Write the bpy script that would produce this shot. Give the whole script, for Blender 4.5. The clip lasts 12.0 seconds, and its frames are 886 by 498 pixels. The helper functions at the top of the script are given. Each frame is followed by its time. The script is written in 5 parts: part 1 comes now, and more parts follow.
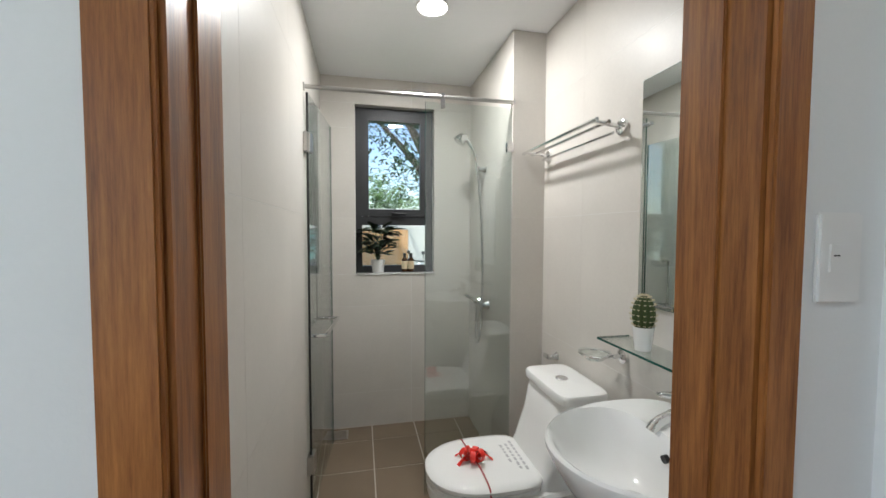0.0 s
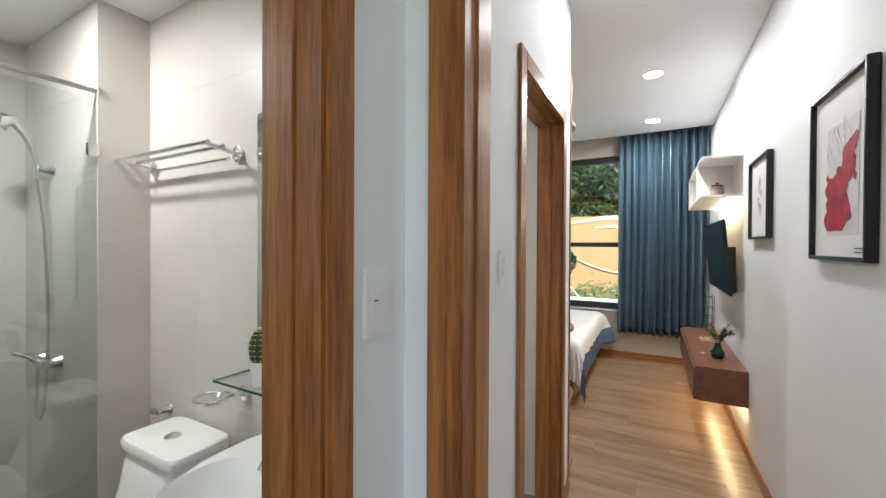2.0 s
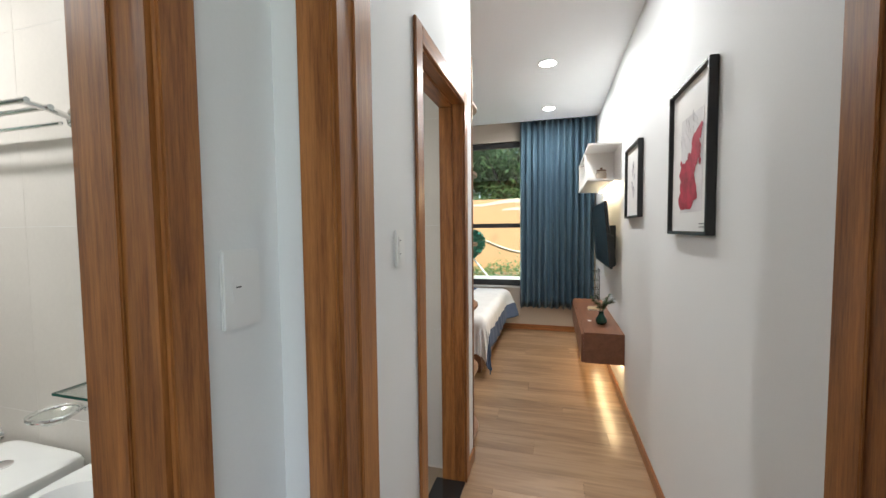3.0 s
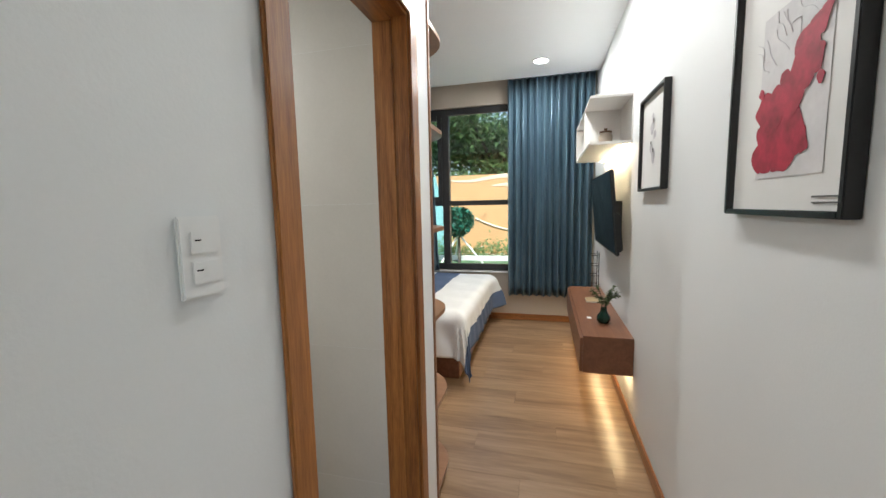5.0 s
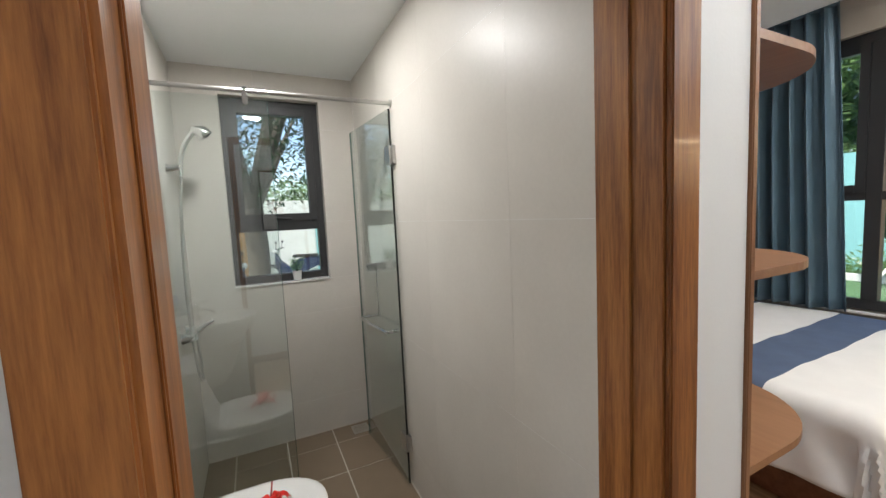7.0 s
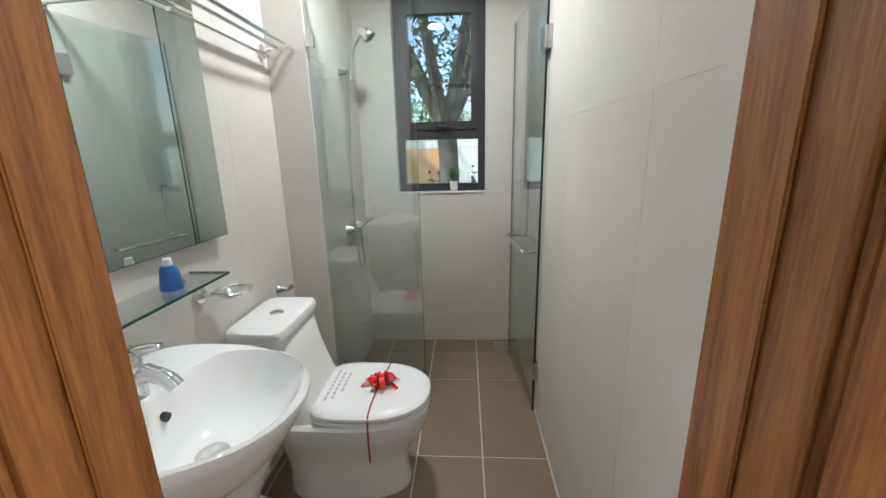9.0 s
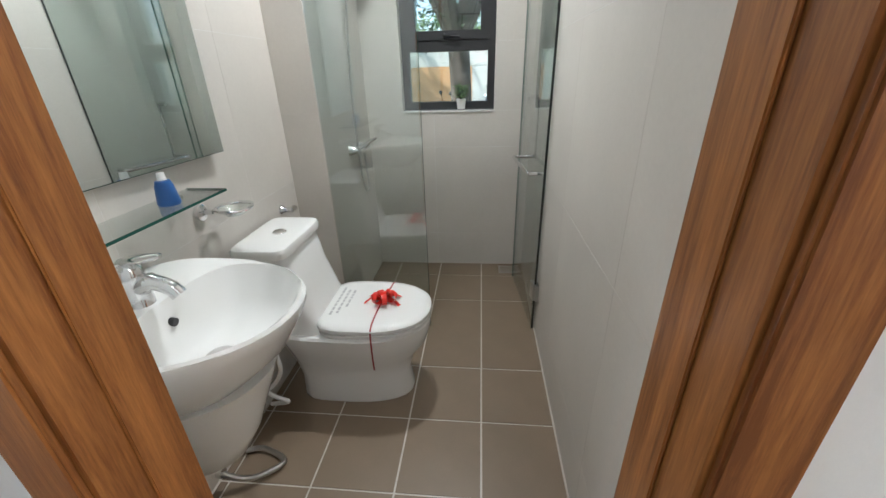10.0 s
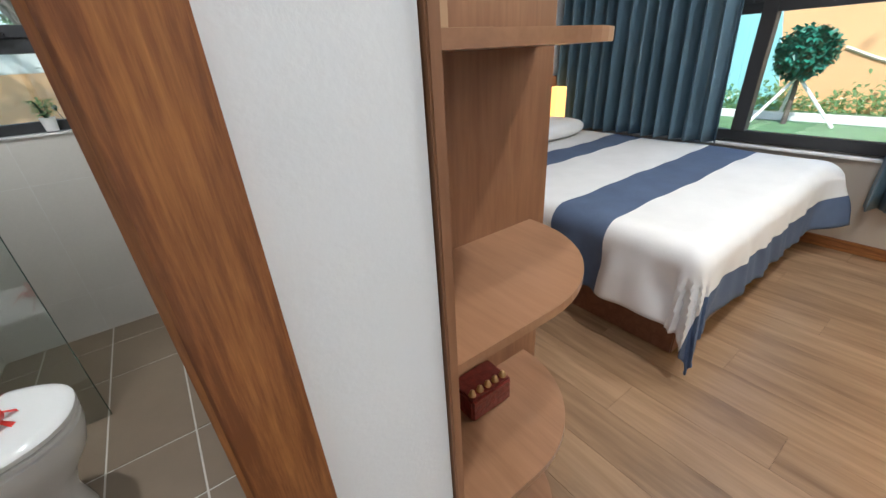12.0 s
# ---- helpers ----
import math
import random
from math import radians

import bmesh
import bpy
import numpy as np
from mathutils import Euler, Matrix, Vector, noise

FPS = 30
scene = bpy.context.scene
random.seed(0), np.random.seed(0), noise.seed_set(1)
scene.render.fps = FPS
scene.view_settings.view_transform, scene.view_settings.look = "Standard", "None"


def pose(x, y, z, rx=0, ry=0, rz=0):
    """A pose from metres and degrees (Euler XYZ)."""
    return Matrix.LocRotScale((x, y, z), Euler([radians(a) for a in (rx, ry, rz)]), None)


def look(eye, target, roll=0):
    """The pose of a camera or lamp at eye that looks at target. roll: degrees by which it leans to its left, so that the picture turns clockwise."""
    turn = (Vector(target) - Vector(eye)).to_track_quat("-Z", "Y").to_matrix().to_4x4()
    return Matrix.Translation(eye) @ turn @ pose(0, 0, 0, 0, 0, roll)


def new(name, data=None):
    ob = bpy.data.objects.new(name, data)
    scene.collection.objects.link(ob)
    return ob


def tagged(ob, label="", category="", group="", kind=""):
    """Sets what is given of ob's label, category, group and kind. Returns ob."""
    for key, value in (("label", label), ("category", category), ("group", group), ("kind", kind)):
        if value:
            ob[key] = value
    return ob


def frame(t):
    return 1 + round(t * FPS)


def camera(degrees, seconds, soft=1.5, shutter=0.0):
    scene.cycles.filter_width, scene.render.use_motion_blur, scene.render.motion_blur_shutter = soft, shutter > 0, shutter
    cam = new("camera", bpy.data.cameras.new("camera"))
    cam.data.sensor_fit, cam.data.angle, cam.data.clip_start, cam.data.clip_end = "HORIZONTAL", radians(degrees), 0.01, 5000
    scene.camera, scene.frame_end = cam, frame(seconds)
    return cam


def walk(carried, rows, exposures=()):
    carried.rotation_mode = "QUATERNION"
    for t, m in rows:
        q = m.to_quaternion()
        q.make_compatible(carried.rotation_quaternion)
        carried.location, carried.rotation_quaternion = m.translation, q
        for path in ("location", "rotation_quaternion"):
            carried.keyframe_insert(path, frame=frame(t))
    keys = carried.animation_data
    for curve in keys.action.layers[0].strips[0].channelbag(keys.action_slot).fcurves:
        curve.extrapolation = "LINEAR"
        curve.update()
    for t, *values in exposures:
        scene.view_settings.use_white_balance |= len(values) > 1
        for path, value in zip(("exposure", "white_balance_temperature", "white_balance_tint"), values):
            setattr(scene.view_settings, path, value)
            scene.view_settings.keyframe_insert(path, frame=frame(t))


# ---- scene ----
cam = camera(97.9, 12.0, soft=1.5)
PATH = [
    (0, (-2.245, -0.525, 1.351), (-1.829, 1.429, 1.261), 0.2),
    (0.5, (-2.223, -0.516, 1.375), (-1.395, 1.303, 1.306), 0.4),
    (1, (-2.187, -0.537, 1.365), (-0.929, 1.017, 1.349), 0.9),
    (1.5, (-2.183, -0.548, 1.404), (-0.626, 0.707, 1.401), 0.8),
    (2, (-2.162, -0.556, 1.416), (-0.406, 0.401, 1.399), 0.3),
    (2.5, (-2.169, -0.59, 1.411), (-0.303, 0.128, 1.353), -0.6),
    (3, (-2.108, -0.596, 1.406), (-0.188, -0.046, 1.301), -0.6),
    (3.2, (-2.064, -0.6, 1.404), (-0.13, -0.106, 1.272), -0.7),
    (4.8, (-1.496, -0.603, 1.413), (0.437, -0.143, 1.187), -1.1),
    (5, (-1.416, -0.598, 1.411), (0.503, -0.084, 1.189), -1.2),
    (5.5, (-1.17, -0.626, 1.416), (0.664, 0.134, 1.174), -1.9),
    (6, (-0.957, -0.633, 1.386), (0.699, 0.465, 1.162), -2.9),
    (6.5, (-0.792, -0.58, 1.392), (0.535, 0.907, 1.22), -2.7),
    (7, (-0.666, -0.518, 1.448), (0.207, 1.274, 1.272), -2.7),
    (7.2, (-0.603, -0.54, 1.481), (0.014, 1.352, 1.28), -2.1),
    (8.8, (-0.385, -0.372, 1.328), (-0.473, 1.578, 0.894), -0.8),
    (9, (-0.355, -0.396, 1.319), (-0.473, 1.539, 0.829), -1.3),
    (9.5, (-0.332, -0.384, 1.292), (-0.483, 1.489, 0.607), -1.1),
    (10, (-0.308, -0.39, 1.286), (-0.492, 1.417, 0.45), -1.6),
    (10.5, (-0.288, -0.388, 1.282), (-0.389, 1.398, 0.388), -3.0),
    (11, (-0.246, -0.395, 1.324), (-0.008, 1.364, 0.403), -2.4),
    (11.5, (-0.168, -0.413, 1.336), (0.396, 1.258, 0.393), -4.3),
    (12, (-0.065, -0.437, 1.289), (0.961, 1.024, 0.388), -3.6),
]
walk(cam, [(t, look(eye, target, roll)) for t, eye, target, roll in PATH], [(0, 1.05, 6250, 10), (1, 1.12, 6150, 9), (3, 1.12, 6300, 9), (5.5, 1.05, 6250, 7), (6.5, 1.0, 6050, 8), (7, 0.98, 6400, 11), (9, 1.22, 6000, 8), (10.6, 1.25, 6000, 9), (11.5, 1.32, 6050, 10), (12, 1.22, 5900, 9)])

# ---- world and large lights ----
world = bpy.data.worlds.new("sky")
scene.world = world
world.use_nodes = True
wn = world.node_tree.nodes
sky = wn.new("ShaderNodeTexSky")
sky.sky_type = "NISHITA"
sky.sun_disc = False
sky.sun_elevation = radians(48)
sky.sun_rotation = radians(-140)
world.node_tree.links.new(sky.outputs[0], wn["Background"].inputs[0])
wn["Background"].inputs[1].default_value = 0.15

sun = new("sun", bpy.data.lights.new("sun", "SUN"))
sun.data.energy = 5.0
sun.data.angle = radians(3)
sun.data.color = (1.0, 0.95, 0.86)
sun.matrix_world = look((0, 0, 0), (0.55, 0.35, -0.85))


def lamp(name, kind, energy, m, size=0.1, size_y=0.0, color=(1, 1, 1)):
    ob = new(name, bpy.data.lights.new(name, kind))
    ob.data.energy = energy
    ob.data.color = color
    if kind == "AREA":
        ob.data.size = size
        if size_y:
            ob.data.shape = "RECTANGLE"
            ob.data.size_y = size_y
        else:
            ob.data.shape = "DISK"
    else:
        ob.data.shadow_soft_size = size
    ob.matrix_world = m
    return ob


# ---- materials ----
def mat(name, color, rough=0.5, metal=0.0, vary=0.08, scale=3.0, bump=0.0, bump_scale=60.0, spec=0.5, per_object=0.0):
    """A surface with slow stains, fine grain and fine relief, in metres."""
    m = bpy.data.materials.new(name)
    m.use_nodes = True
    nt = m.node_tree
    b = nt.nodes["Principled BSDF"]
    b.inputs["Roughness"].default_value = rough
    b.inputs["Metallic"].default_value = metal
    b.inputs["Specular IOR Level"].default_value = spec
    tc = nt.nodes.new("ShaderNodeTexCoord")
    n1 = nt.nodes.new("ShaderNodeTexNoise")
    n1.inputs["Scale"].default_value = scale
    n1.inputs["Detail"].default_value = 5
    n2 = nt.nodes.new("ShaderNodeTexNoise")
    n2.inputs["Scale"].default_value = bump_scale
    n2.inputs["Detail"].default_value = 3
    for n in (n1, n2):
        nt.links.new(tc.outputs["Object"], n.inputs["Vector"])
    add = nt.nodes.new("ShaderNodeMath")
    add.operation = "MULTIPLY_ADD"
    nt.links.new(n2.outputs["Fac"], add.inputs[0])
    add.inputs[1].default_value = 0.35
    nt.links.new(n1.outputs["Fac"], add.inputs[2])
    if per_object:
        oi = nt.nodes.new("ShaderNodeObjectInfo")
        more = nt.nodes.new("ShaderNodeMath")
        more.operation = "MULTIPLY_ADD"
        nt.links.new(oi.outputs["Random"], more.inputs[0])
        more.inputs[1].default_value = per_object
        nt.links.new(add.outputs[0], more.inputs[2])
        add = more
    ramp = nt.nodes.new("ShaderNodeMapRange")
    nt.links.new(add.outputs[0], ramp.inputs["Value"])
    ramp.inputs["From Min"].default_value = 0.35
    ramp.inputs["From Max"].default_value = 1.0 + per_object
    ramp.inputs["To Min"].default_value = 1 - vary
    ramp.inputs["To Max"].default_value = 1 + vary
    mix = nt.nodes.new("ShaderNodeVectorMath")
    mix.operation = "SCALE"
    mix.inputs[0].default_value = color
    nt.links.new(ramp.outputs[0], mix.inputs["Scale"])
    nt.links.new(mix.outputs[0], b.inputs["Base Color"])
    if bump:
        bp = nt.nodes.new("ShaderNodeBump")
        bp.inputs["Strength"].default_value = bump
        bp.inputs["Distance"].default_value = 0.002
        nt.links.new(n2.outputs["Fac"], bp.inputs["Height"])
        nt.links.new(bp.outputs[0], b.inputs["Normal"])
    return m


def wood(name, dark, light, rough=0.4, grain=(26, 26, 1.2), per_object=0.0, bump=0.15, coat=0.0, low=0.45, high=0.95, twist=0.8, pores=0.0, second=0.4):
    """Straight-grained wood; grain gives the scale of the figure along x, y and z."""
    m = bpy.data.materials.new(name)
    m.use_nodes = True
    nt = m.node_tree
    b = nt.nodes["Principled BSDF"]
    b.inputs["Roughness"].default_value = rough
    b.inputs["Coat Weight"].default_value = coat
    tc = nt.nodes.new("ShaderNodeTexCoord")
    mp = nt.nodes.new("ShaderNodeMapping")
    mp.inputs["Scale"].default_value = grain
    nt.links.new(tc.outputs["Object"], mp.inputs["Vector"])
    oi = nt.nodes.new("ShaderNodeObjectInfo")
    off = nt.nodes.new("ShaderNodeVectorMath")
    off.operation = "SCALE"
    off.inputs[0].default_value = (37, 17, 53)
    nt.links.new(oi.outputs["Random"], off.inputs["Scale"])
    nt.links.new(off.outputs[0], mp.inputs["Location"])
    n1 = nt.nodes.new("ShaderNodeTexNoise")
    n1.inputs["Scale"].default_value = 1.0
    n1.inputs["Detail"].default_value = 6
    n1.inputs["Roughness"].default_value = 0.6
    n1.inputs["Distortion"].default_value = twist
    n2 = nt.nodes.new("ShaderNodeTexNoise")
    n2.inputs["Scale"].default_value = 5.0
    n2.inputs["Detail"].default_value = 4
    for n in (n1, n2):
        nt.links.new(mp.outputs[0], n.inputs["Vector"])
    mixf = nt.nodes.new("ShaderNodeMath")
    mixf.operation = "MULTIPLY_ADD"
    nt.links.new(n2.outputs["Fac"], mixf.inputs[0])
    mixf.inputs[1].default_value = second
    nt.links.new(n1.outputs["Fac"], mixf.inputs[2])
    if pores:
        n3 = nt.nodes.new("ShaderNodeTexNoise")
        n3.inputs["Scale"].default_value = 22.0
        n3.inputs["Detail"].default_value = 5
        n3.inputs["Roughness"].default_value = 0.7
        nt.links.new(mp.outputs[0], n3.inputs["Vector"])
        fine = nt.nodes.new("ShaderNodeMath")
        fine.operation = "MULTIPLY_ADD"
        fine.inputs[1].default_value = pores
        nt.links.new(n3.outputs["Fac"], fine.inputs[0])
        nt.links.new(mixf.outputs[0], fine.inputs[2])
        mixf = fine
    last = mixf
    if per_object:
        last = nt.nodes.new("ShaderNodeMath")
        last.operation = "MULTIPLY_ADD"
        nt.links.new(oi.outputs["Random"], last.inputs[0])
        last.inputs[1].default_value = per_object
        nt.links.new(mixf.outputs[0], last.inputs[2])
    ramp = nt.nodes.new("ShaderNodeValToRGB")
    ramp.color_ramp.elements[0].color = (*dark, 1)
    ramp.color_ramp.elements[1].color = (*light, 1)
    span = nt.nodes.new("ShaderNodeMapRange")
    span.inputs["From Min"].default_value = low
    span.inputs["From Max"].default_value = high
    nt.links.new(last.outputs[0], span.inputs["Value"])
    nt.links.new(span.outputs[0], ramp.inputs[0])
    nt.links.new(ramp.outputs[0], b.inputs["Base Color"])
    bp = nt.nodes.new("ShaderNodeBump")
    bp.inputs["Strength"].default_value = bump
    bp.inputs["Distance"].default_value = 0.001
    nt.links.new(mixf.outputs[0], bp.inputs["Height"])
    nt.links.new(bp.outputs[0], b.inputs["Normal"])
    return m


def glass(name, color=(0.9, 0.97, 0.95), rough=0.0, gloss=1.0):
    """Thin clear glass: see-through, with a reflection that grows towards the edge-on view."""
    m = bpy.data.materials.new(name)
    m.use_nodes = True
    nt = m.node_tree
    nt.nodes.clear()
    out = nt.nodes.new("ShaderNodeOutputMaterial")
    tr = nt.nodes.new("ShaderNodeBsdfTransparent")
    tr.inputs[0].default_value = (*color, 1)
    gl = nt.nodes.new("ShaderNodeBsdfGlossy")
    gl.inputs["Roughness"].default_value = rough
    lw = nt.nodes.new("ShaderNodeLayerWeight")
    lw.inputs[0].default_value = 0.5
    pw = nt.nodes.new("ShaderNodeMath")
    pw.operation = "POWER"
    nt.links.new(lw.outputs["Facing"], pw.inputs[0])
    pw.inputs[1].default_value = 4.0
    mu = nt.nodes.new("ShaderNodeMath")
    mu.operation = "MULTIPLY_ADD"
    nt.links.new(pw.outputs[0], mu.inputs[0])
    mu.inputs[1].default_value = 0.75 * gloss
    mu.inputs[2].default_value = 0.11 * gloss
    mx = nt.nodes.new("ShaderNodeMixShader")
    nt.links.new(mu.outputs[0], mx.inputs[0])
    nt.links.new(tr.outputs[0], mx.inputs[1])
    nt.links.new(gl.outputs[0], mx.inputs[2])
    nt.links.new(mx.outputs[0], out.inputs[0])
    return m


def glow(name, color, strength):
    m = bpy.data.materials.new(name)
    m.use_nodes = True
    b = m.node_tree.nodes["Principled BSDF"]
    b.inputs["Base Color"].default_value = (*color, 1)
    b.inputs["Emission Color"].default_value = (*color, 1)
    b.inputs["Emission Strength"].default_value = strength
    return m


PAINT = mat("wall_paint", (0.755, 0.765, 0.765), 0.65, vary=0.03, scale=1.2, bump=0.12, bump_scale=180)
TAUPE = mat("taupe_wall_paint", (0.50, 0.44, 0.37), 0.65, vary=0.05, scale=1.2, bump=0.12, bump_scale=180)
CEIL = mat("ceiling_paint", (0.84, 0.85, 0.86), 0.75, vary=0.02, scale=1.0)
WTILE = mat("wall_tile", (0.605, 0.572, 0.525), 0.40, spec=0.38, vary=0.08, scale=2.2, bump=0.03, bump_scale=90, per_object=0.03)
WJOINT = mat("wall_grout", (0.66, 0.645, 0.615), 0.8)
FTILE = mat("floor_tile", (0.222, 0.165, 0.112), 0.38, vary=0.12, scale=7, bump=0.1, bump_scale=260, per_object=0.3)
FJOINT = mat("floor_grout", (0.60, 0.56, 0.50), 0.85, vary=0.15, scale=9)
TEAK = wood("teak_upright", (0.150, 0.047, 0.012), (0.43, 0.172, 0.046), 0.36, (10, 10, 0.6), coat=0.08, low=1.08, high=1.66, twist=1.6, pores=1.0, second=0.7)
TEAK_H = wood("teak_level", (0.150, 0.047, 0.012), (0.43, 0.172, 0.046), 0.36, (0.6, 10, 10), coat=0.08, low=1.08, high=1.66, twist=1.6, pores=1.0, second=0.7)
TEAK_Y = wood("teak_across", (0.150, 0.047, 0.012), (0.43, 0.172, 0.046), 0.36, (10, 0.6, 10), coat=0.08, low=1.08, high=1.66, twist=1.6, pores=1.0, second=0.7)
PLANK = wood("laminate_plank", (0.175, 0.104, 0.057), (0.37, 0.232, 0.132), 0.25, (10, 0.9, 10), per_object=0.16, bump=0.05)
LAM = wood("walnut_laminate", (0.15, 0.058, 0.028), (0.24, 0.105, 0.055), 0.35, (2.0, 22, 22), bump=0.04)
LAM_V = wood("walnut_laminate_upright", (0.19, 0.085, 0.039), (0.32, 0.156, 0.077), 0.4, (20, 20, 1.6), bump=0.04)
SHELFW = wood("shelf_laminate", (0.26, 0.128, 0.064), (0.36, 0.19, 0.102), 0.28, (20, 2.0, 20), bump=0.03)
CERAMIC = mat("white_ceramic", (0.80, 0.80, 0.78), 0.08, vary=0.01, scale=2)
CHROME = mat("chrome", (0.78, 0.78, 0.78), 0.12, 1.0, vary=0.03)
STEEL = mat("brushed_steel", (0.55, 0.54, 0.52), 0.28, 1.0, vary=0.05)
ALU = mat("dark_aluminium", (0.035, 0.036, 0.038), 0.42, 0.2, vary=0.1, bump=0.05, bump_scale=300)
BLACK = mat("black_plastic", (0.012, 0.012, 0.013), 0.35, vary=0.1)
SCREEN = mat("tv_screen", (0.006, 0.006, 0.007), 0.12, vary=0.05)
WHITE = mat("white_plastic", (0.78, 0.78, 0.77), 0.35, vary=0.02)
WHITEBOARD = mat("white_melamine", (0.78, 0.76, 0.73), 0.35, vary=0.03)
GRANITE = mat("black_granite", (0.018, 0.018, 0.018), 0.15, vary=0.4, scale=90)
GLASS = glass("shower_glass", (0.935, 0.968, 0.958))
PANE = glass("window_pane", (0.95, 0.97, 0.97), gloss=0.8)
GEDGE = mat("glass_edge", (0.02, 0.09, 0.07), 0.15, vary=0.1)
MIRROR = mat("mirror_silver", (0.80, 0.85, 0.84), 0.015, 1.0, vary=0.005)
CURTAIN = mat("teal_curtain", (0.125, 0.200, 0.255), 0.40, 0.3, spec=0.8, vary=0.12, scale=6, bump=0.3, bump_scale=500)
CLOTH = mat("white_bedding", (0.78, 0.77, 0.75), 0.85, vary=0.05, scale=8, bump=0.4, bump_scale=300)
BLUE = mat("blue_bedding", (0.085, 0.12, 0.20), 0.85, vary=0.12, scale=10, bump=0.4, bump_scale=300)
RED = mat("red_ribbon", (0.78, 0.03, 0.018), 0.35, vary=0.15, scale=30)
LEAF = mat("leaf_green", (0.105, 0.19, 0.085), 0.5, vary=0.5, scale=14, per_object=0.3)
leaf_tree = LEAF.node_tree
leaf_sheen = leaf_tree.nodes.new("ShaderNodeBsdfTranslucent")
leaf_sheen.inputs["Color"].default_value = (0.30, 0.46, 0.19, 1)
leaf_mix = leaf_tree.nodes.new("ShaderNodeMixShader")
leaf_mix.inputs[0].default_value = 0.5
leaf_tree.links.new(leaf_tree.nodes["Principled BSDF"].outputs[0], leaf_mix.inputs[1])
leaf_tree.links.new(leaf_sheen.outputs[0], leaf_mix.inputs[2])
leaf_tree.links.new(leaf_mix.outputs[0], leaf_tree.nodes["Material Output"].inputs[0])
LEAFD = mat("dark_leaf", (0.020, 0.060, 0.018), 0.5, vary=0.4, scale=20)
BARK = mat("tree_bark", (0.085, 0.068, 0.052), 0.9, vary=0.35, scale=9, bump=0.8, bump_scale=40)
LAWN = mat("lawn", (0.075, 0.155, 0.065), 0.9, vary=0.35, scale=5, bump=0.8, bump_scale=60)
MURAL = mat("orange_mural_paint", (0.60, 0.34, 0.16), 0.7, vary=0.08, scale=1.5)
MURALW = mat("pale_mural_paint", (0.66, 0.55, 0.42), 0.7, vary=0.06, scale=1.5)
MURALT = mat("teal_mural_paint", (0.22, 0.46, 0.47), 0.7, vary=0.08, scale=1.5)
KERB = mat("white_kerb", (0.62, 0.62, 0.58), 0.8, vary=0.12, scale=6)
PAPER = mat("white_paper", (0.78, 0.77, 0.75), 0.6, vary=0.02)
INK = mat("red_ink", (0.36, 0.018, 0.045), 0.6, vary=0.6, scale=18)
INKP = mat("pale_ink", (0.55, 0.52, 0.54), 0.6, vary=0.2, scale=25)
GREY = mat("grey_print", (0.12, 0.12, 0.12), 0.6)


# ---- building helpers ----
MAP = [lambda v: v]


def part(name, bm, material, parent=None, label="", smooth=False):
    """Links a bmesh as one mesh object under a thing or a part."""
    for v in bm.verts:
        v.co = MAP[-1](v.co)
    bmesh.ops.recalc_face_normals(bm, faces=bm.faces)
    me = bpy.data.meshes.new(name)
    bm.to_mesh(me)
    bm.free()
    for m in (material if isinstance(material, (list, tuple)) else [material]):
        me.materials.append(m)
    if smooth:
        for p in me.polygons:
            p.use_smooth = True
        me.set_sharp_from_angle(angle=radians(42))
    ob = new(name, me)
    if parent:
        ob.parent = parent
        base = parent.location if parent.parent is None else Vector()
        ob.matrix_parent_inverse = Matrix.Translation(-base)
    return tagged(ob, label)


def thing(name, base, label, category, group="", kind=""):
    """An Empty at the base of a thing."""
    ob = new(name)
    ob.empty_display_size = 0.05
    ob.location = MAP[-1](Vector(base))
    return tagged(ob, label, category, group, kind)


def box(bm, x0, x1, y0, y1, z0, z1, bevel=0.0, index=0):
    x0, x1, y0, y1, z0, z1 = min(x0, x1), max(x0, x1), min(y0, y1), max(y0, y1), min(z0, z1), max(z0, z1)
    r = bmesh.ops.create_cube(bm, size=1.0)
    for v in r["verts"]:
        v.co = Vector(((x0 + x1) / 2 + v.co.x * (x1 - x0), (y0 + y1) / 2 + v.co.y * (y1 - y0), (z0 + z1) / 2 + v.co.z * (z1 - z0)))
    if bevel:
        edges = list({e for v in r["verts"] for e in v.link_edges})
        bmesh.ops.bevel(bm, geom=edges, offset=bevel, segments=2, affect="EDGES", clamp_overlap=True)
    return bm


def solid(x0, x1, y0, y1, z0, z1, bevel=0.0):
    return box(bmesh.new(), x0, x1, y0, y1, z0, z1, bevel)


def tube(bm, points, radius, sides=10, closed=False):
    """A round bar along a line of points; radius may be one number or one for each point."""
    pts = [Vector(p) for p in points]
    n = len(pts)
    rings = []
    prev = None
    for i, p in enumerate(pts):
        a = pts[(i - 1) % n] if (i > 0 or closed) else p
        b = pts[(i + 1) % n] if (i < n - 1 or closed) else p
        d = (b - a).normalized()
        if prev is None:
            up = Vector((0, 0, 1)) if abs(d.z) < 0.9 else Vector((1, 0, 0))
            u = d.cross(up).normalized()
        else:
            u = (prev - d * prev.dot(d)).normalized()
        prev = u
        w = d.cross(u)
        r = radius[i] if isinstance(radius, (list, tuple)) else radius
        rings.append([bm.verts.new(p + r * (math.cos(k * math.tau / sides) * u + math.sin(k * math.tau / sides) * w)) for k in range(sides)])
    for i in range(n if closed else n - 1):
        a, b = rings[i], rings[(i + 1) % n]
        for k in range(sides):
            bm.faces.new((a[k], a[(k + 1) % sides], b[(k + 1) % sides], b[k]))
    if not closed:
        bm.faces.new(rings[0][::-1])
        bm.faces.new(rings[-1])
    return bm


